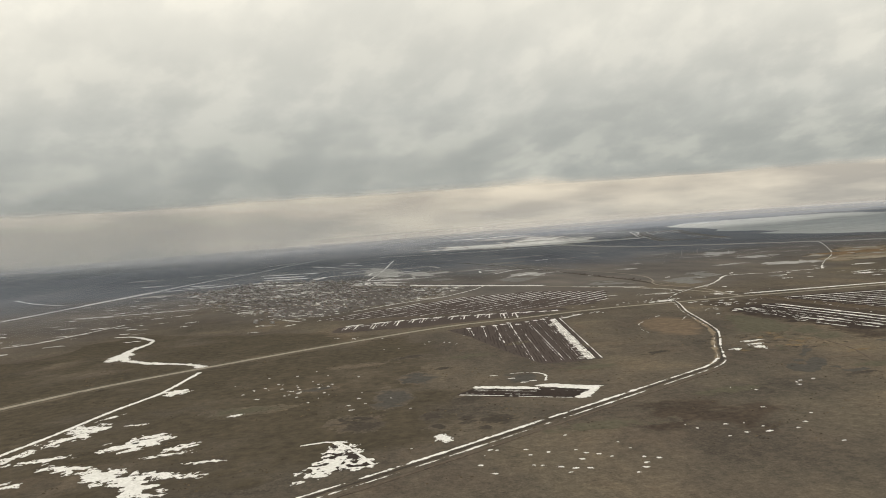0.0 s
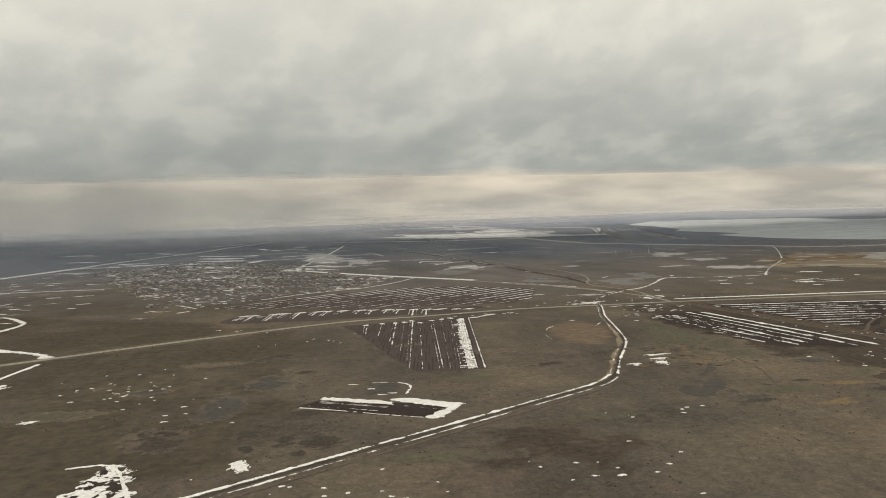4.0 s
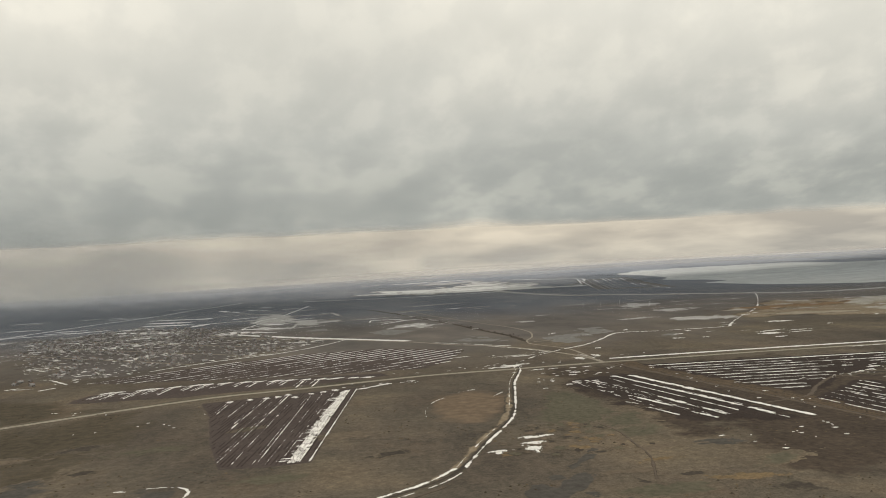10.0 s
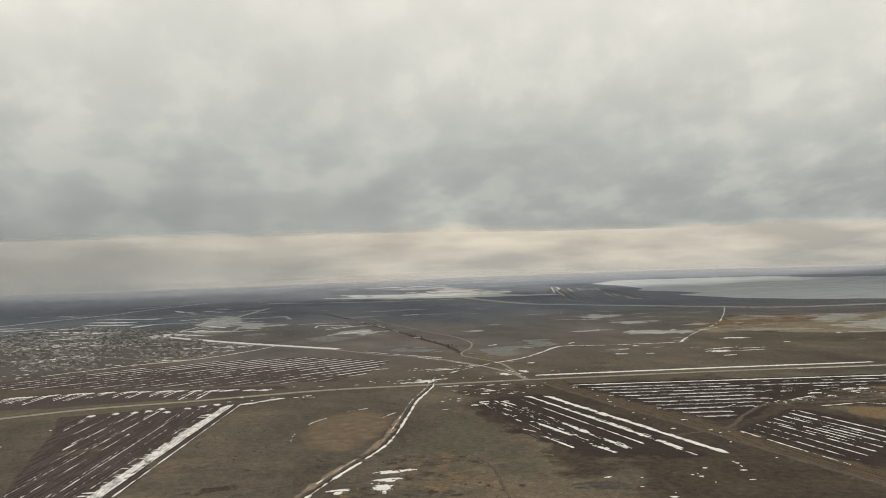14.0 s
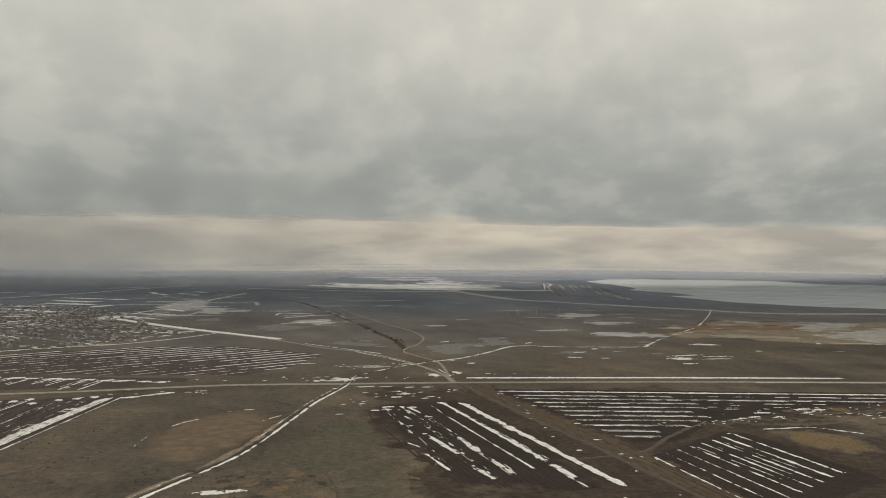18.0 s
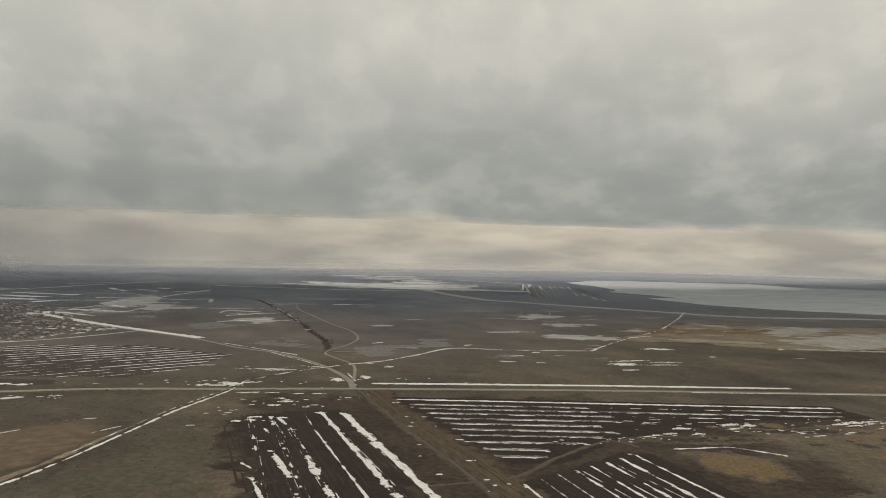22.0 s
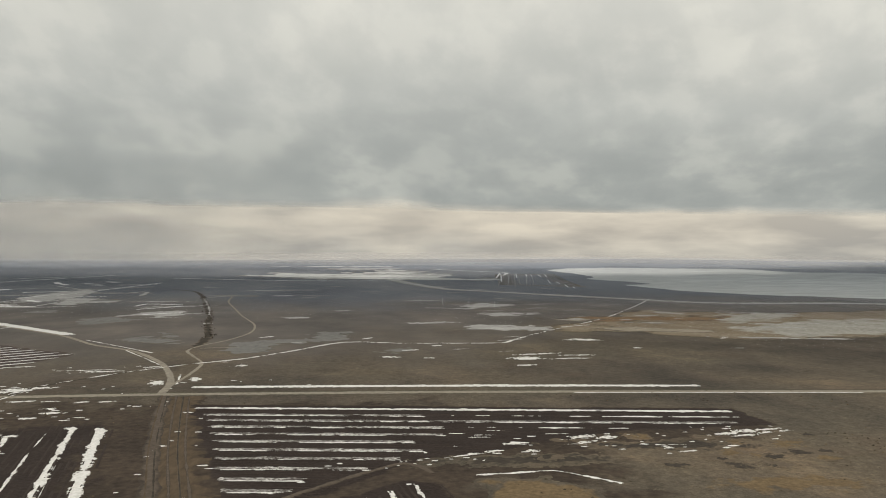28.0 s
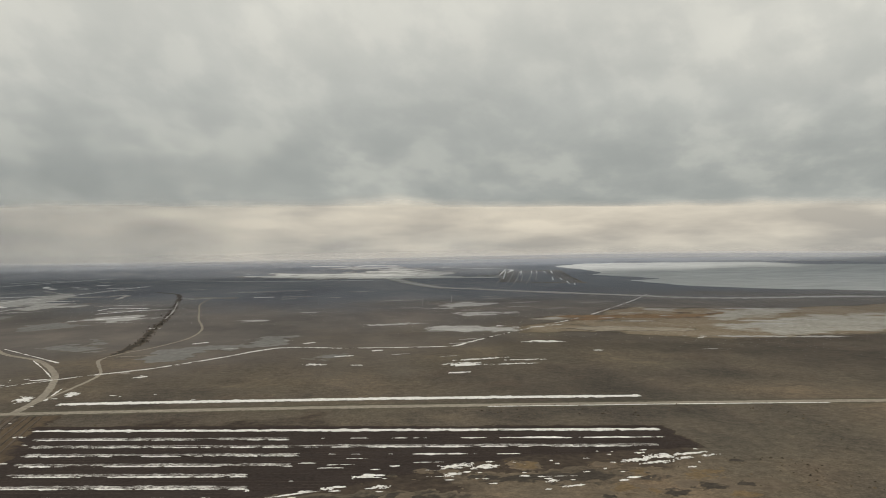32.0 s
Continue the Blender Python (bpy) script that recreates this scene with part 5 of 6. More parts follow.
# ---- fields ----
def ridges(parent, outline, way, spacing, seed, width=1.5, name="furrow_ridges"):
    """Turned ridges across a field, all in one part."""
    depth = inside_of(outline)
    way = np.array(way, float) / np.hypot(*way)
    side = np.array([-way[1], way[0]])
    P = np.array(outline, float)
    a, b = P @ way, P @ side
    verts, faces = [], []
    for v in np.arange(b.min() + spacing / 2, b.max(), spacing):
        us = np.arange(a.min(), a.max(), 7.0)
        mid = us[:, None] * way + (v + 0.35 * fbm(us / 15, 0 * us + v, seed))[:, None] * side
        keep = depth(mid[:, 0], mid[:, 1]) > 1.5
        keep &= fbm(us / 22, 0 * us + v / 3, seed + 4) > -0.1
        for k in np.nonzero(keep[:-1] & keep[1:])[0]:
            n = len(verts)
            for q in (k, k + 1):
                z = float(ground_z(*mid[q])) + 0.12
                for off, up in ((-width / 2, 0), (0, 0.2), (width / 2, 0)):
                    verts.append((*(mid[q] + side * off), z + up))
            faces += [[n, n + 1, n + 4, n + 3], [n + 1, n + 2, n + 5, n + 4]]
    if faces:
        tagged(from_arrays(name, verts, faces, CLOD, parent, "dark turned soil ridges"), kind="stuff")


# ploughed field below the road, with a wide snow strip at its edge
f1 = empty("ploughed_field", 170, 870, "dark ploughed field with snow in its furrows", "field", "fields")
F1 = [(92, 1004), (160, 1020), (238, 1038), (258, 1036), (223, 724), (190, 720), (158, 724), (137, 807), (114, 927)]
area("soil", F1, DRY_SOIL, f1, "", 2.0, 2.5, 0.4, 8, 31, 0.05)
ridges(f1, F1, (0.118, 1), 3.4, 31, 1.3)
STRIP = [(239, 1022), (247, 1028), (213, 728), (205, 727), (208, 760), (213, 800), (218, 853), (224, 906)]
area("snow_strip", STRIP, STREAKED, f1, "wide strip of broken white snow", 0.8, 3.2, 0.8, 5, 61, 0.16, 0.3)
for k, (off, w, full) in enumerate(((-2.6, 2.2, 0.0), (-0.4, 2.4, 0.0), (2.6, 2.6, 0.1), (9.8, 2.2, 0.05))):
    snow_line("snow_strip", [(245 + off, 1030), (211 + off, 728)], w, f1, "", full, 1.0, 0.6, 24, 0, 360 + k, 0.9, None, 9, (), 0.24)
rng = random.Random(12)
for k in range(26):
    y = rng.uniform(732, 1000)
    x = 203 + (y - 726) * 0.112 + (3 if 800 < y < 960 else 0) + rng.uniform(-2, 1)
    snow_line("snow_finger", [(x - rng.uniform(2, 5.5), y + rng.uniform(-1, 1)), (x + 4, y)], rng.uniform(1.4, 2.8), f1, "", 0.2, 0.8, 0.2, 8, 0, 800 + k, 0.6, None, 7, (), 0.2)
rng = random.Random(8)
# furrows with snow: upper end, lower end, width, fullness, and how many run side by side
FURROWS = (((123, 1005), (119, 935), 2.6, 0.0, 2), ((143, 1011), (134, 916), 2.0, -0.3, 1), ((159, 1012), (144, 856), 2.6, -0.1, 2), ((171, 1016), (150, 800), 1.6, -0.6, 1), ((181, 1024), (153, 740), 2.6, -0.05, 2), ((190, 1006), (165, 728), 1.8, -0.5, 1), ((206, 1020), (182, 727), 2.2, -0.15, 2), ((219, 1028), (190, 727), 1.8, -0.5, 1), ((231, 1034), (198, 727), 2.0, -0.4, 2))
for k, (a, b, w, full, many) in enumerate(FURROWS):
    for q in range(many):
        shift = 3.0 * q - 3.0 * (many - 1) / 2
        first = rng.uniform(0, 0.08)
        last = 1 - rng.uniform(0, 0.05)
        pts = [(a[0] + (b[0] - a[0]) * t + shift, a[1] + (b[1] - a[1]) * t) for t in (first, last)]
        snow_line("snow_strip", pts, w * (1 if q == many // 2 else 0.75), f1, "", full - (0.04 if q == many // 2 else 0.36), 0.95, 0.8, rng.uniform(14, 30), 0, 370 + 4 * k + q, 0.9, None, 7)
    blob("snow_drift", a[0], a[1] - 4, 3.6, 5.0, 10, f1, "", 0.9, None, 440 + k, SNOW, 0.6, 0.2, 0.3)
for k, x in enumerate((262, 274, 286)):
    blob("snow_patch", x, 1028 + 9 * k, 9, 3.2, 25, None, "ragged patch of old snow at a field's corner", 0.8, None, 260 + k, SNOW, None, 0.2, 0.3, ("snow", "snow patches"))

# comb of drifts behind the road
comb = empty("ploughed_field", 130, 1100, "ploughed strip with flag-shaped snow drifts beside the road", "field", "fields")
area("soil", [(-70, 1060), (-60, 1120), (60, 1150), (290, 1140), (300, 1110), (210, 1080), (60, 1050)], DRY_SOIL, comb, "", 4, 8, 0.4, 16, 32, 0.074)
for k in range(17):
    x = -42 + 19.5 * k + rng.uniform(-5, 5)
    y = 1118 + 24 * math.exp(-((x - 80) / 110) ** 2) - 12 * max(0, (x - 200) / 90)
    length = rng.uniform(26, 66) * (1 if x < 220 else 0.2)
    blob("snow_drift", x, y, 7.5 + 1.6 * (k % 3), 4.2, 24, comb, "", 0.9, None, 280 + k, SNOW, 0.8, 0.2, 0.4)
    if length > 15:
        for q in range(rng.choice((1, 2, 2))):
            snow_line("snow_strip", [(x - 6 + 9 * q, y - 4), (x - 12 + 9 * q, y - length * rng.uniform(0.6, 1.1))], 1.8, comb, "", -0.2, 0.95, 0.9, 12, 0, 470 + 2 * k + q, 0.9, None, 7)
        snow_line("snow_strip", [(x - 1, y), (x - 8, y - length)], 4.2, comb, "", 0.1, 0.9, 0.6, 14, 0, 80 + k, 1.0, None, 9)

# wide striped field behind
f2 = empty("striped_field", 230, 1270, "wide dark field with rows of snow furrows", "field", "fields")
F2 = [(-110, 1222), (-50, 1198), (60, 1176), (200, 1150), (345, 1148), (388, 1210), (422, 1328), (300, 1412), (169, 1410), (79, 1360), (19, 1322), (-60, 1265)]
area("soil", F2, DRY_SOIL, f2, "", 4, 12, 0.6, 18, 33, 0.08)
f2_depth = inside_of(F2)
row_way, row_side = np.array([0.79, 0.613]), np.array([-0.613, 0.79])
for k in range(18):
    s = np.arange(400, 1400, 4.0)
    line = s[:, None] * row_way + (700 + 19.0 * k) * row_side
    keep = np.nonzero(f2_depth(line[:, 0], line[:, 1]) > 2)[0]
    if len(keep) < 8:
        continue
    p, q = line[keep[0]], line[keep[-1]]
    r = p + (q - p) * (0.42 + 0.07 * (k * 3 % 4))
    snow_line("snow_strip", [r, q], 6.2 + 0.5 * (k * 7 % 4), f2, "", 0.2 - 0.03 * (k * 5 % 3), 0.7, 0.45, 40, 0, 100 + k, 1.5, None, 7)
    snow_line("snow_strip", [p, r - row_way * 3], 3.2, f2, "", -0.28, 0.75, 0.7, 24, 0, 130 + k, 1.4, None, 7)

# strips beside the southern track
f3 = empty("ploughed_field", 545, 870, "dark ploughed field with long broken strips of snow", "field", "fields")
F3 = [(474, 985), (500, 1000), (562, 1006), (590, 860), (614, 742), (560, 732), (516, 752), (500, 800), (486, 860), (466, 940)]
area("soil", F3, SOIL, f3, "", 2.5, 26, 1.0, 14, 34, 0.056)
ridges(f3, F3, (0.21, -0.97), 3.6, 34)
for k, (a, b, w, full, g) in enumerate((((552, 994), (611, 742), 9.5, 0.3, 0.2), ((535, 996), (588, 760), 8.0, 0.12, 0.4), ((583, 768), (589, 742), 5.0, 0.1, 0.5), ((534, 932), (568, 780), 4.0, 0.0, 0.5), ((524, 985), (534, 932), 3.0, -0.4, 1.0), ((532, 866), (553, 770), 7.0, -0.15, 1.1), ((516, 940), (530, 880), 3.2, -0.25, 1.0), ((499, 978), (516, 910), 1.8, -0.4, 1.1), ((512, 872), (526, 818), 7.5, 0.1, 0.5), ((531, 792), (540, 760), 7.5, 0.15, 0.5), ((505, 972), (514, 946), 6.0, 0.2, 0.4), ((495, 850), (504, 836), 5.0, 0.1, 0.6), ((505, 820), (517, 778), 5.5, -0.1, 0.9), ((484, 978), (506, 918), 6.0, -0.35, 1.5), ((528, 900), (556, 770), 1.4, -0.45, 1.1), ((506, 900), (532, 780), 1.4, -0.4, 1.1), ((545, 960), (590, 770), 1.3, -0.5, 1.1))):
    snow_line("snow_strip", [a, b], w, f3, "", full, 0.95, g, 12, 0, 150 + k, 0.7, None, 11)
for k, (a, b) in enumerate((((516, 940), (553, 768)), ((499, 978), (541, 764)), ((484, 978), (518, 776)))):
    for q, (off, w, full) in enumerate(((-2.0, 1.1, -0.68), (1.6, 1.2, -0.62), (-0.4, 6.0, -0.9))):
        snow_line("snow_strip", [(a[0] + off, a[1]), (b[0] + off, b[1])], w, f3, "", full, 0.95 if q < 2 else 0.7, 1.2 if q < 2 else 1.7, 9, 0, 880 + 5 * k + q, 0.7, None, 9)
for k, (x, y) in enumerate(((489, 975), (508, 972), (486, 964), (535, 990), (476, 960))):
    blob("snow_drift", x, y, 4.5, 2.4, 0, f3, "", 0.7, None, 300 + k, SNOW, 0.5, 0.2, 0.3)

# rows along the road
f4 = empty("striped_field", 760, 960, "dark ploughed field with parallel snow furrows", "field", "fields")
F4 = [(588, 1060), (980, 1022), (985, 968), (880, 960), (780, 915), (745, 905), (690, 842), (652, 838), (636, 890)]
area("soil", F4, SOIL, f4, "", 2.5, 6, 0.8, 9, 35, 0.062)
ridges(f4, F4, (1, -0.1), 4.2, 35)
ROW_LEFT, ROW_TOP = (596, 606, 611, 616, 620, 625, 629, 633, 637, 642, 646), (1047, 1026, 1009, 991, 972, 954, 935, 917, 898, 879, 861)
ROW_RIGHT = (976, 972, 962, 860, 764, 745, 749, 734, 718, 686, 683)
for k in range(11):
    x0, y0, x1 = ROW_LEFT[k], ROW_TOP[k], ROW_RIGHT[k]
    slope = -0.09 if k else -0.094
    cutoff = min(x1, x0 + (150 if k in (1, 3) else 400))
    snow_line("snow_strip", [(x0, y0), (cutoff, y0 + slope * (cutoff - x0))], 8.0 if k else 10.5, f4, "", 0.25 if k else 0.3, 0.6, 0.2, 24, 0, 170 + k, 0.9, BROKEN if k else None, 11)
    if k:
        snow_line("snow_strip", [(x0 + 4, y0 - 3.4), (cutoff, y0 - 3.4 + slope * (cutoff - x0))], 3.6, f4, "", -0.16, 0.9, 0.9, 18, 0, 420 + k, 0.9, None, 9, (), 0.24)
    if cutoff < x1:
        snow_line("snow_strip", [(cutoff + 12, y0 + slope * (cutoff + 12 - x0)), (x1, y0 + slope * (x1 - x0))], 6.5, f4, "", -0.25, 0.8, 1.0, 18, 0, 190 + k, 0.9, None, 11)
for k in range(12):
    x, y = rng.uniform(765, 900), rng.uniform(925, 968)
    snow_line("snow_strip", [(x, y), (x + rng.uniform(8, 20), y - 1)], 2.0, f4, "", 0.05, 0.8, 0.2, 20, 0, 210 + k, 0.7, None, 7)
snow_line("snow_bank", [(576, 1128), (700, 1126), (850, 1121), (1000, 1112)], 13.0, None, "long straight snow bank beside the gravel road", 0.5, 0.55, 0.15, 80, 0, 59, 1.3, None, 9, ("snow", "snow banks"))
snow_line("snow_bank", [(880, 1092), (1010, 1086), (1120, 1079)], 1.6, None, "thin line of snow along the gravel road", 0.2, 0.6, 0.5, 50, -5.5, 60, 1.5, None, 7, ("snow", "snow banks"))

# short strips south of the farm track
f5 = empty("ploughed_field", 705, 800, "ploughed field end with slanting strips of snow", "field", "fields")
F5 = [(640, 800), (735, 872), (752, 862), (775, 740), (680, 690)]
area("soil", F5, SOIL, f5, "", 2.5, 6, 0.8, 9, 36, 0.068)
ridges(f5, F5, (0.2, -0.97), 3.2, 36)
for k in range(8):
    x = 652 + 12.2 * k
    y = 803 + 8.6 * k
    snow_line("snow_strip", [(x, y), (x + 17, y - 105)], (3.2, 3.8, 3.4, 4.4, 3.6, 5.0, 5.4, 5.0)[k], f5, "", 0.0 if k < 5 else 0.16, 0.95, 0.5, 20, 0, 230 + k, 0.7, None, 9)
    if k in (3, 4, 5):
        snow_line("snow_strip", [(x + 4, y - 3), (x + 20, y - 80)], 1.3, f5, "", -0.3, 0.95, 0.9, 14, 0, 910 + k, 0.7, None, 7)

# bare plot with an L of snow and a round pool
f6 = empty("ploughed_field", 120, 620, "small ploughed plot bordered with snow", "field", "fields")
area("soil", [(62, 628), (78, 645), (130, 628), (180, 612), (160, 578), (122, 594), (70, 618)], SOIL, f6, "", 2, 4, 0.3, 8, 37, 0.06)
ridges(f6, [(66, 628), (80, 640), (130, 622), (172, 604), (158, 582), (122, 597), (72, 620)], (0.86, -0.5), 3.0, 37, 1.2)
area("snow_strip", [(82, 654), (106, 643), (135, 628), (132, 620), (105, 633), (79, 645)], SNOW, f6, "", 0.7, 4, 0.8, 5, 240, 0.2, 0.3)
area("snow_strip", [(132, 637), (146, 637), (185, 613), (160, 577), (151, 582), (171, 604), (152, 618), (134, 629)], SNOW, f6, "wide angled strip of white snow", 0.7, 4, 0.8, 5, 241, 0.2, 0.3)
snow_line("snow_strip", [(77, 640), (104, 626), (130, 613)], 9, f6, "", 0.2, 0.9, 0.3, 20, 0, 245, 0.7, BROKEN, 13, (), 0.12)
snow_line("snow_strip", [(140, 616), (160, 604), (172, 600)], 5, f6, "", -0.1, 0.9, 0.5, 14, 0, 246, 0.7, BROKEN, 11, (), 0.13)
snow_line("snow_strip", [(64, 626), (96, 611), (123, 596), (152, 582)], 2.6, f6, "", 0.05, 0.9, 0.6, 16, 0, 243, 0.7, None, 9)
snow_line("snow_strip", [(70, 630), (100, 616), (124, 604)], 1.3, f6, "", -0.35, 0.9, 0.9, 14, 0, 247, 0.7, None, 7)
snow_line("snow_bank", [(118, 692), (140, 690), (150, 676), (147, 660), (144, 650)], 4.4, None, "arc of snow round a meltwater pool", -0.05, 1.0, 0.6, 14, 0, 244, 0.8, None, 9, ("snow", "snow banks"))
for x, y in ((118, 672), (126, 652), (134, 655), (104, 690)):
    blob("ice_floe", x, y, 4, 1.4, -10, None, "small white floe on a meltwater pool", 0.5, None, int(x), SNOW, 0.4, 0.2, 0.1, ("ice", "ice floes"))

# ---- village ----
VILLAGE = [(-480, 2015), (-320, 2285), (-28, 2020), (90, 1760), (200, 1620), (114, 1441), (-71, 1291), (-130, 1240), (-230, 1400), (-310, 1560)]
village_depth = inside_of(VILLAGE)
area("yards", VILLAGE, YARD, None, "trodden brown yards and gardens of a village", 8, 60, 1.1, 40, 43, 0.06, 0, ("yard", "", "structure"))


def yard_snow():
    """Scraps of snow lying along the rows of yards."""
    P = np.array(VILLAGE, float)
    low, high = P.min(0) - 50, P.max(0) + 50

    def field(U, V, X, Y):
        u, v = 0.76 * X - 0.65 * Y, 0.65 * X + 0.76 * Y
        return np.minimum(village_depth(X, Y) / 60, 0) - 0.31 + 1.15 * fbm(u / 11, v / 5, 44, 3) + 0.35 * fbm(X / 90, Y / 90, 45, 2)

    return patch("yard_snow", np.arange(low[0], high[0], 2.6), np.arange(low[1], high[1], 2.6), lambda U, V: (U, V), field, SNOW, None, "scraps of snow between village houses", 0.25, 0.2)


tagged(yard_snow(), "scraps of snow between village houses", "snow", "", "stuff")


def bmesh_part(name, bm, material, parent):
    me = bpy.data.meshes.new(name)
    bm.to_mesh(me)
    bm.free()
    me.materials.append(material)
    ob = new(name, me)
    ob.parent = parent
    return ob


def box(bm, x0, x1, y0, y1, z0, z1):
    m = Matrix.Translation(((x0 + x1) / 2, (y0 + y1) / 2, (z0 + z1) / 2)) @ Matrix.Diagonal((x1 - x0, y1 - y0, z1 - z0, 1))
    bmesh.ops.create_cube(bm, size=1, matrix=m)


def prism_roof(bm, lx, ly, z0, rise, over, thick):
    """A gabled roof of two slabs with eaves."""
    for side in (-1, 1):
        ridge, eave = Vector((0, 0, z0 + rise)), Vector((0, side * (ly / 2 + over), z0 - over * rise / (ly / 2)))
        vs = []
        for x in (-lx / 2 - over, lx / 2 + over):
            for p in (ridge, eave):
                for up in (0, thick):
                    vs.append(bm.verts.new((x, p.y, p.z + up)))
        for f in ((0, 1, 3, 2), (4, 6, 7, 5), (0, 4, 5, 1), (2, 3, 7, 6), (1, 5, 7, 3), (0, 2, 6, 4)):
            bm.faces.new([vs[q] for q in f])


def house(lx, ly, high, rise, label, shed=False):
    ob = tagged(new("shed" if shed else "house"), label, "shed" if shed else "house", "village sheds" if shed else "village houses")
    bm = bmesh.new()
    box(bm, -lx / 2, lx / 2, -ly / 2, ly / 2, 0, high)
    for x in (-lx / 2, lx / 2):
        bm.faces.new([bm.verts.new(p) for p in ((x, -ly / 2, high), (x, ly / 2, high), (x, 0, high + rise))])
    bmesh_part("wall", bm, WALL, ob)
    bm = bmesh.new()
    prism_roof(bm, lx, ly, high, rise, 0.4, 0.15)
    bmesh_part("roof", bm, ROOF, ob)
    if not shed:
        bm = bmesh.new()
        box(bm, lx * 0.2, lx * 0.2 + 0.7, -0.9, -0.2, high, high + rise + 0.8)
        bmesh_part("chimney", bm, BRICK, ob)
        for x in (-lx * 0.28, lx * 0.05, lx * 0.32):
            bm = bmesh.new()
            box(bm, x - 0.5, x + 0.5, -ly / 2 - 0.06, -ly / 2 + 0.04, high * 0.4, high * 0.8)
            frame_ = bmesh_part("window", bm, PALE_METAL, ob)
            bm = bmesh.new()
            box(bm, x - 0.42, x + 0.42, -ly / 2 - 0.08, -ly / 2 - 0.05, high * 0.43, high * 0.77)
            bmesh_part("pane", bm, PANE, frame_)
    bm = bmesh.new()
    box(bm, -lx * 0.14, -lx * 0.14 + 0.9, -ly / 2 - 0.07, -ly / 2 + 0.04, 0, min(2.0, high * 0.72))
    bmesh_part("door", bm, BARK, ob)
    return ob


def shrub(seed, high):
    """A bare winter shrub: a forked trunk and a loose crown of thin twigs."""
    r = random.Random(seed)
    ob = tagged(new("bare_tree"), "bare leafless tree with dark twigs", "tree", "bare trees")
    bm = bmesh.new()
    tips = []
    for k in range(7):
        top = Vector((r.uniform(-0.4, 0.4) * high, r.uniform(-0.4, 0.4) * high, high * r.uniform(0.55, 0.9)))
        mid = Vector((top.x * 0.2, top.y * 0.2, high * 0.28))
        for a, b, w0, w1 in ((Vector((0, 0, 0)), mid, 0.05 * high, 0.03 * high), (mid, top, 0.025 * high, 0.006 * high)):
            ring = []
            for p, w in ((a, w0), (b, w1)):
                ring.append([bm.verts.new(p + Vector((math.cos(2.1 * q) * w, math.sin(2.1 * q) * w, 0))) for q in range(3)])
            for q in range(3):
                bm.faces.new((ring[0][q], ring[0][(q + 1) % 3], ring[1][(q + 1) % 3], ring[1][q]))
        tips += [mid.lerp(top, 0.4), mid.lerp(top, 0.7), top]
    bmesh_part("trunk", bm, BARK, ob)
    bm = bmesh.new()
    for p in tips:
        for _ in range(10):
            d = Vector((r.gauss(0, 1), r.gauss(0, 1), r.gauss(0.35, 0.8))).normalized() * high * r.uniform(0.12, 0.26)
            s = d.orthogonal().normalized() * high * 0.018
            bm.faces.new([bm.verts.new(q) for q in (p - s, p + s, p + d)])
    bmesh_part("crown", bm, TWIG, ob)
    return ob


models = [house(6.6, 5, 2.5, 1.7, "small village house with a sheet-metal gable roof"), house(8.4, 5.6, 2.6, 1.9, "long village house with a gable roof"), house(5.8, 5.8, 2.5, 2.2, "square village house with a steep gable roof"), house(5, 3.2, 2.2, 0.8, "low outbuilding in a village yard", True)]
trees = [shrub(1, 2.9), shrub(2, 3.6), shrub(3, 2.1)]
used = set()


def put(model, x, y, turn, size=1.0):
    m = pose(x, y, float(ground_z(x, y)), 0, 0, turn)
    if model.name not in used:
        used.add(model.name)
        model.matrix_basis = m
        return model
    return copy_thing(model, m)


rng = random.Random(11)
way = np.array([0.76, -0.65])
side = np.array([0.65, 0.76])
homes = []
for row in range(-16, 32):
    for col in range(-44, 44):
        p = np.array([-130, 1640]) + way * (col * 22 + rng.uniform(-8, 8)) + side * (row * 30 + rng.uniform(-9, 9))
        d = float(village_depth(np.array([p[0]]), np.array([p[1]]))[0])
        near = rng.random()
        if d < 4 and p[0] > -60:
            continue
        if (d > 8 and near < 0.5) or (d > -90 and near < 0.22 * math.exp(min(d, 0) / 30)):
            homes.append(p)
rng.shuffle(homes)
for k, p in enumerate(homes[:310]):
    put(models[rng.choice((0, 0, 1, 2))], p[0], p[1], -40.5 + 90 * rng.randrange(2) + rng.uniform(-9, 9))
    if k % 3 == 0:
        put(models[3], p[0] + rng.uniform(7, 10), p[1] + rng.uniform(6, 9), -40.5 + 90 * rng.randrange(2))
for row in range(-4, 14, 3):
    a, b = np.array([-130, 1640]) + side * (row * 34 + 17) - way * 330, np.array([-130, 1640]) + side * (row * 34 + 17) + way * 330
    ts = [t for t in np.linspace(0, 1, 40) if float(village_depth(np.array([a[0] + (b[0] - a[0]) * t]), np.array([a[1] + (b[1] - a[1]) * t]))[0]) > 5]
    if len(ts) > 3:
        road("street", [tuple(a + (b - a) * t) for t in (ts[0], (ts[0] + ts[-1]) / 2, ts[-1])], 4.5, DIRT_ROAD, "dirt street between village houses", "street", 0.3, 0.3, 300 + row)
for k, (pts, w) in enumerate((([(-380, 2606), (-273, 2570), (-175, 2540)], 54), ([(-350, 2475), (-246, 2425), (-205, 2440)], 54), ([(-335, 2361), (-190, 2306)], 50), ([(-170, 2208), (-138, 2296)], 26), ([(-355, 2250), (-262, 2222)], 40), ([(-335, 2145), (-190, 2056)], 34))):
    snow_line("snow_bank", pts, w, None, "white snow strip on a garden plot", 0.42, 0.7, 0.6, 40, 0, 250 + k, 3, PLAIN_SNOW, 9, ("snow", "snow banks"), 0.5)
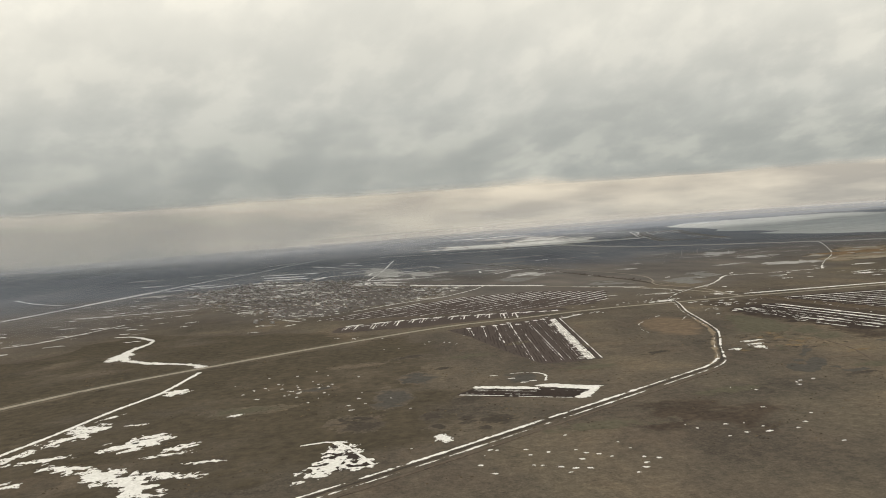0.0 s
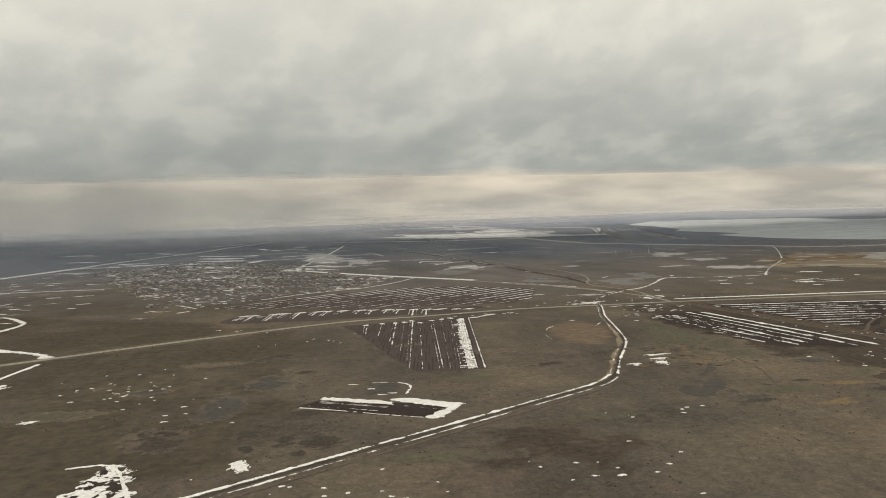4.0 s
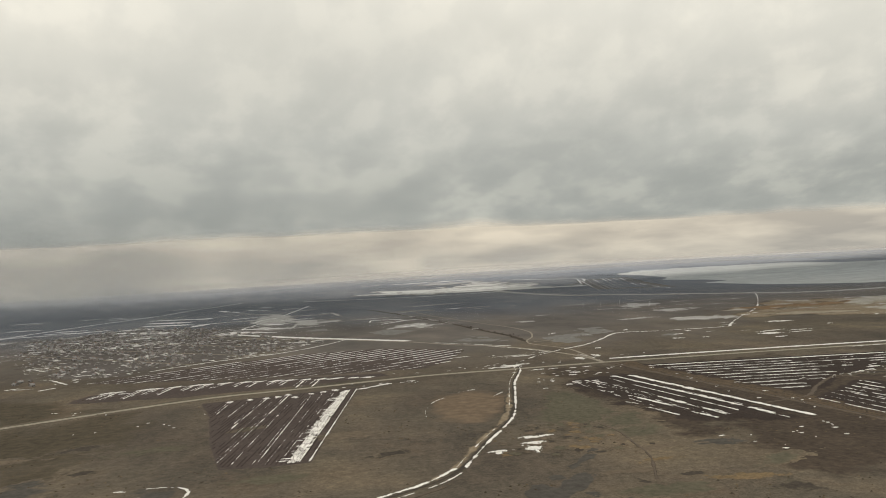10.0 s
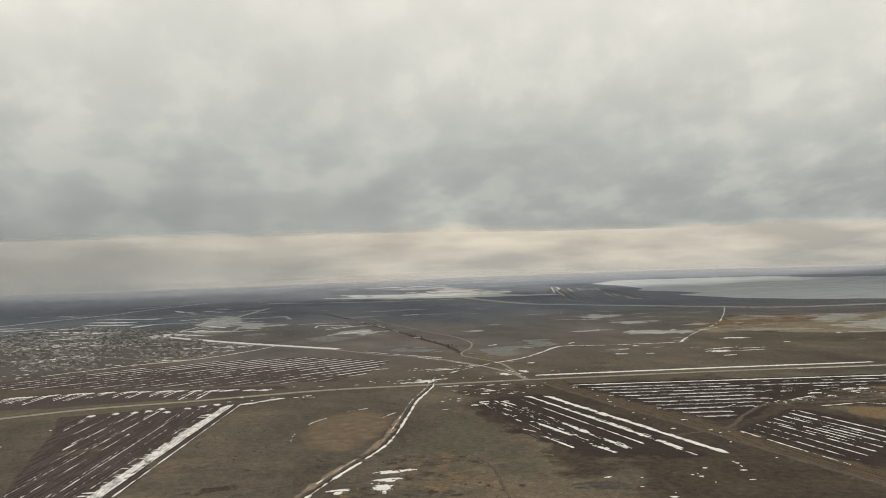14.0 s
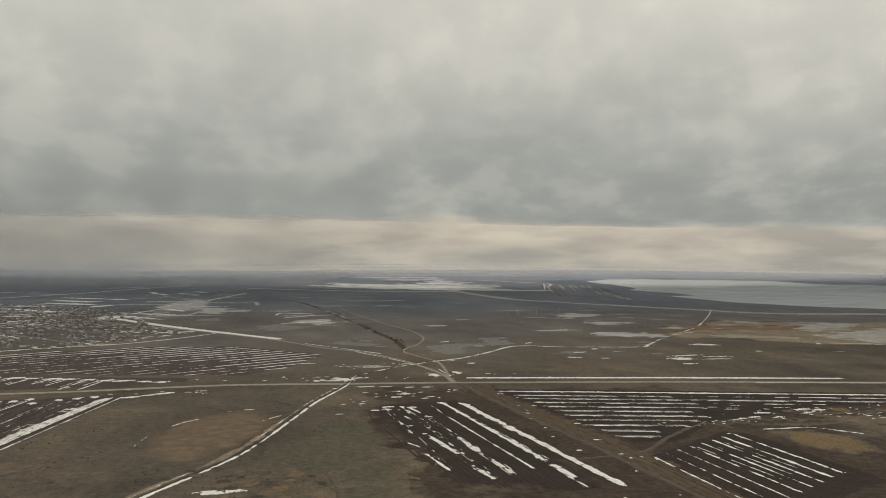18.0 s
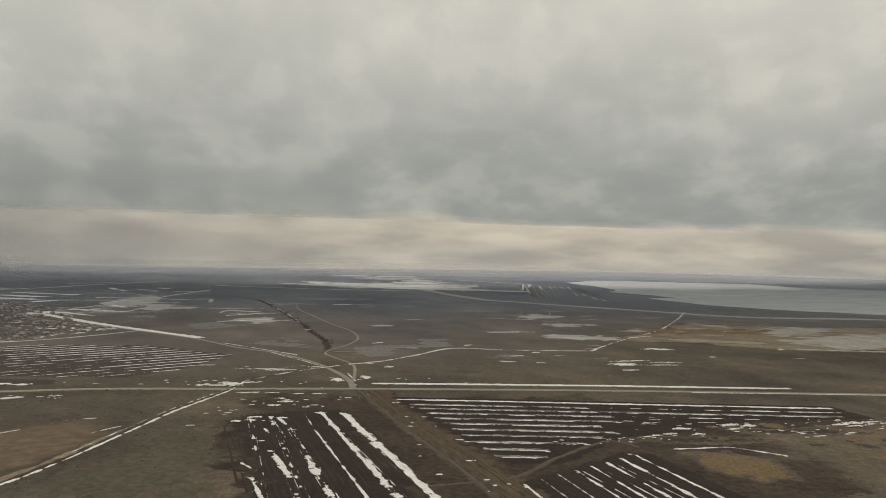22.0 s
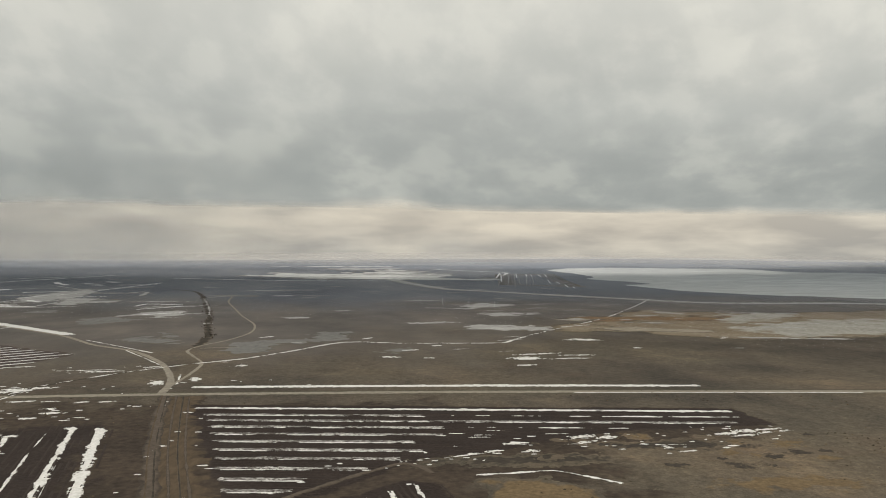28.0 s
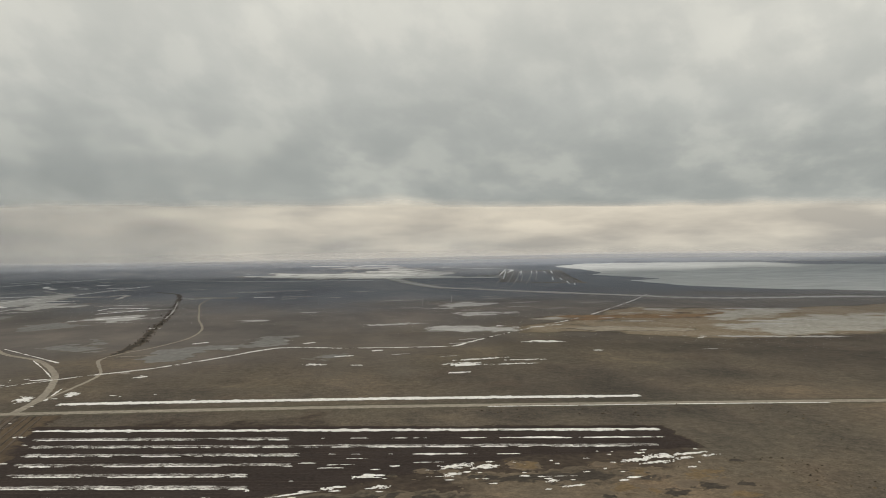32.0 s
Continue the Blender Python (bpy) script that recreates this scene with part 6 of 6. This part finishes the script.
for k, pts in enumerate(([(-40, 1310), (40, 1385), (130, 1440), (200, 1530), (240, 1610)], [(-145, 1313), (-116, 1313)], [(-157, 1277), (-120, 1227)], [(-142, 1184), (-126, 1203)], [(-193, 1209), (-176, 1223)])):
    snow_line("snow_bank", pts, 7 if k else 5, None, "snow bank at the edge of the village", 0.25, 0.7, 0.5, 30, 0, 256 + k, 2, None, 7, ("snow", "snow banks"), 0.3)
snow_line("snow_bank", [(-20, 1880), (120, 1720), (230, 1610), (345, 1500)], 27, None, "long white snow bank beside the village road", 0.5, 0.5, 0.1, 60, 7, 262, 2, None, 9, ("snow", "snow banks"))
snow_line("snow_bank", [(380, 1450), (440, 1385), (490, 1330)], 4, None, "broken snow bank beside the village road", 0.2, 0.7, 0.6, 30, 5, 263, 1.6, None, 7, ("snow", "snow banks"))

snow_line("snow_bank", [(465, 1358), (500, 1300), (528, 1250)], 4, None, "broken snow bank beside the village road", 0.05, 0.8, 0.7, 20, -6, 265, 1.2, None, 9, ("snow", "snow banks"))
snow_line("snow_bank", [(548, 1190), (556, 1140)], 4, None, "broken snow bank beside the village road", 0.0, 0.8, 0.7, 14, 7, 266, 1.0, None, 9, ("snow", "snow banks"))
snow_line("snow_bank", [(440, 1215), (490, 1222), (530, 1240)], 3, None, "broken line of snow in the grass", -0.2, 0.9, 0.8, 14, 0, 267, 1.0, None, 9, ("snow", "snow banks"))

snow_line("snow_bank", [(-14, 2009), (30, 2350), (89, 3000)], 10, None, "long bank of old snow lying on the plain", 0.3, 0.7, 0.6, 90, 0, 268, 4, PLAIN_SNOW, 7, ("snow", "snow banks"), 0.3)

# ---- creek lined with bare trees ----
CREEK = [(526, 1352), (526, 1430), (518, 1510), (490, 1650), (466, 1790), (440, 1910), (392, 2130), (345, 2330), (290, 2510), (220, 2592)]
road("creek", CREEK, 11, DITCH, "dark creek bed lined with scrub", "creek", 0.07, 1.3, 71)
snow_line("snow_bank", [(463, 1800), (436, 1940), (411, 2052), (366, 2240)], 10, None, "broken snow along a creek", 0.1, 1.0, 0.9, 60, 0, 264, 2, THIN_SNOW, 9, ("snow", "snow banks"), 0.5)
snow_line("snow_bank", [(481, 1653), (497, 1661)], 6, None, "short bank of snow across a creek", 0.3, 0.7, 0.2, 20, 0, 265, 1, None, 9, ("snow", "snow banks"), 0.5)
to_xy, length = along(CREEK)
for k in range(64):
    u, v = length * (0.08 + 0.8 * rng.random() ** 1.5), rng.gauss(0, 4.5) + 3 * math.sin(k)
    x, y = to_xy(np.array([u]), np.array([v]))
    put(trees[k % 3], float(x[0]), float(y[0]), rng.uniform(0, 360))


# ---- masts on the plain ----
def mast(x, y, high):
    ob = empty("mast", x, y, "slim pale steel mast standing on the plain", "mast", "masts")
    for name, a, b, z0, z1 in (("pole", 0.32, 0.32, 0, high), ("cross_arm", 1.8, 0.16, high * 0.8, high * 0.83), ("cross_arm", 1.2, 0.16, high * 0.93, high * 0.96), ("foot", 0.7, 0.7, 0, 0.5)):
        bm = bmesh.new()
        box(bm, -a / 2, a / 2, -b / 2, b / 2, z0, z1)
        bmesh_part(name, bm, PALE_METAL, ob)


for x, y in ((842, 2085), (888, 2085), (948, 2110), (982, 1990)):
    mast(x, y, 11.5)


# ---- tufts of dry grass and weeds ----
def grass_tufts():
    """Low clumps of weeds, thick in some places and thin in others, none in the fields."""
    r = np.random.RandomState(77)
    x, y = r.uniform(-330, 1080, 60000), r.uniform(420, 1090, 60000)
    thick = fbm(x / 60, y / 45, 501, 4) + 0.5 * fbm(x / 11, y / 11, 502, 2)
    keep = thick > 0.22
    for outline in (F1, F3, F4, F5):
        keep &= inside_of(outline)(x, y) < 2
    keep &= np.hypot(x - 364, (y - 890) * 0.55) > 50
    x, y = x[keep][:5200], y[keep][:5200]
    size = r.uniform(0.3, 1.0, len(x)) ** 2 * 0.95
    verts, faces = [], []
    for k in range(len(x)):
        first, turn = len(verts), r.uniform(0, 6.28)
        verts.append((x[k] + 0.2 * size[k] * math.cos(turn), y[k] + 0.2 * size[k] * math.sin(turn), 0.75 * size[k] + 0.1))
        for q in range(4):
            s = size[k] * (0.75 + 0.5 * r.random_sample())
            verts.append((x[k] + 1.35 * s * math.cos(turn + 1.571 * q), y[k] + s * math.sin(turn + 1.571 * q), 0.02))
        faces += [[first, first + 1 + q, first + 1 + (q + 1) % 4] for q in range(4)]
    tagged(from_arrays("grass_tufts", verts, faces, WEEDS), "scattered clumps of dry weeds in winter grass", "grass", "", "stuff")


def weeds_material():
    m, n, l, b = nodes_of("dry_weeds", 0.95, 0.1)
    place = n.new("ShaderNodeNewGeometry")
    c = ramp(n, l, place.outputs["Random Per Island"], (0.0, (0.042, 0.035, 0.027)), (0.55, (0.068, 0.057, 0.043)), (0.8, (0.1, 0.078, 0.052)), (1.0, (0.17, 0.13, 0.085)))
    l.new(blend(n, l, 0.3, c, ramp(n, l, noise_node(n, l, place.outputs["Position"], 0.7, 3), (0.35, (0.02, 0.017, 0.014)), (0.65, (0.15, 0.12, 0.085)))), b.inputs["Base Color"])
    return m


WEEDS = weeds_material()
grass_tufts()
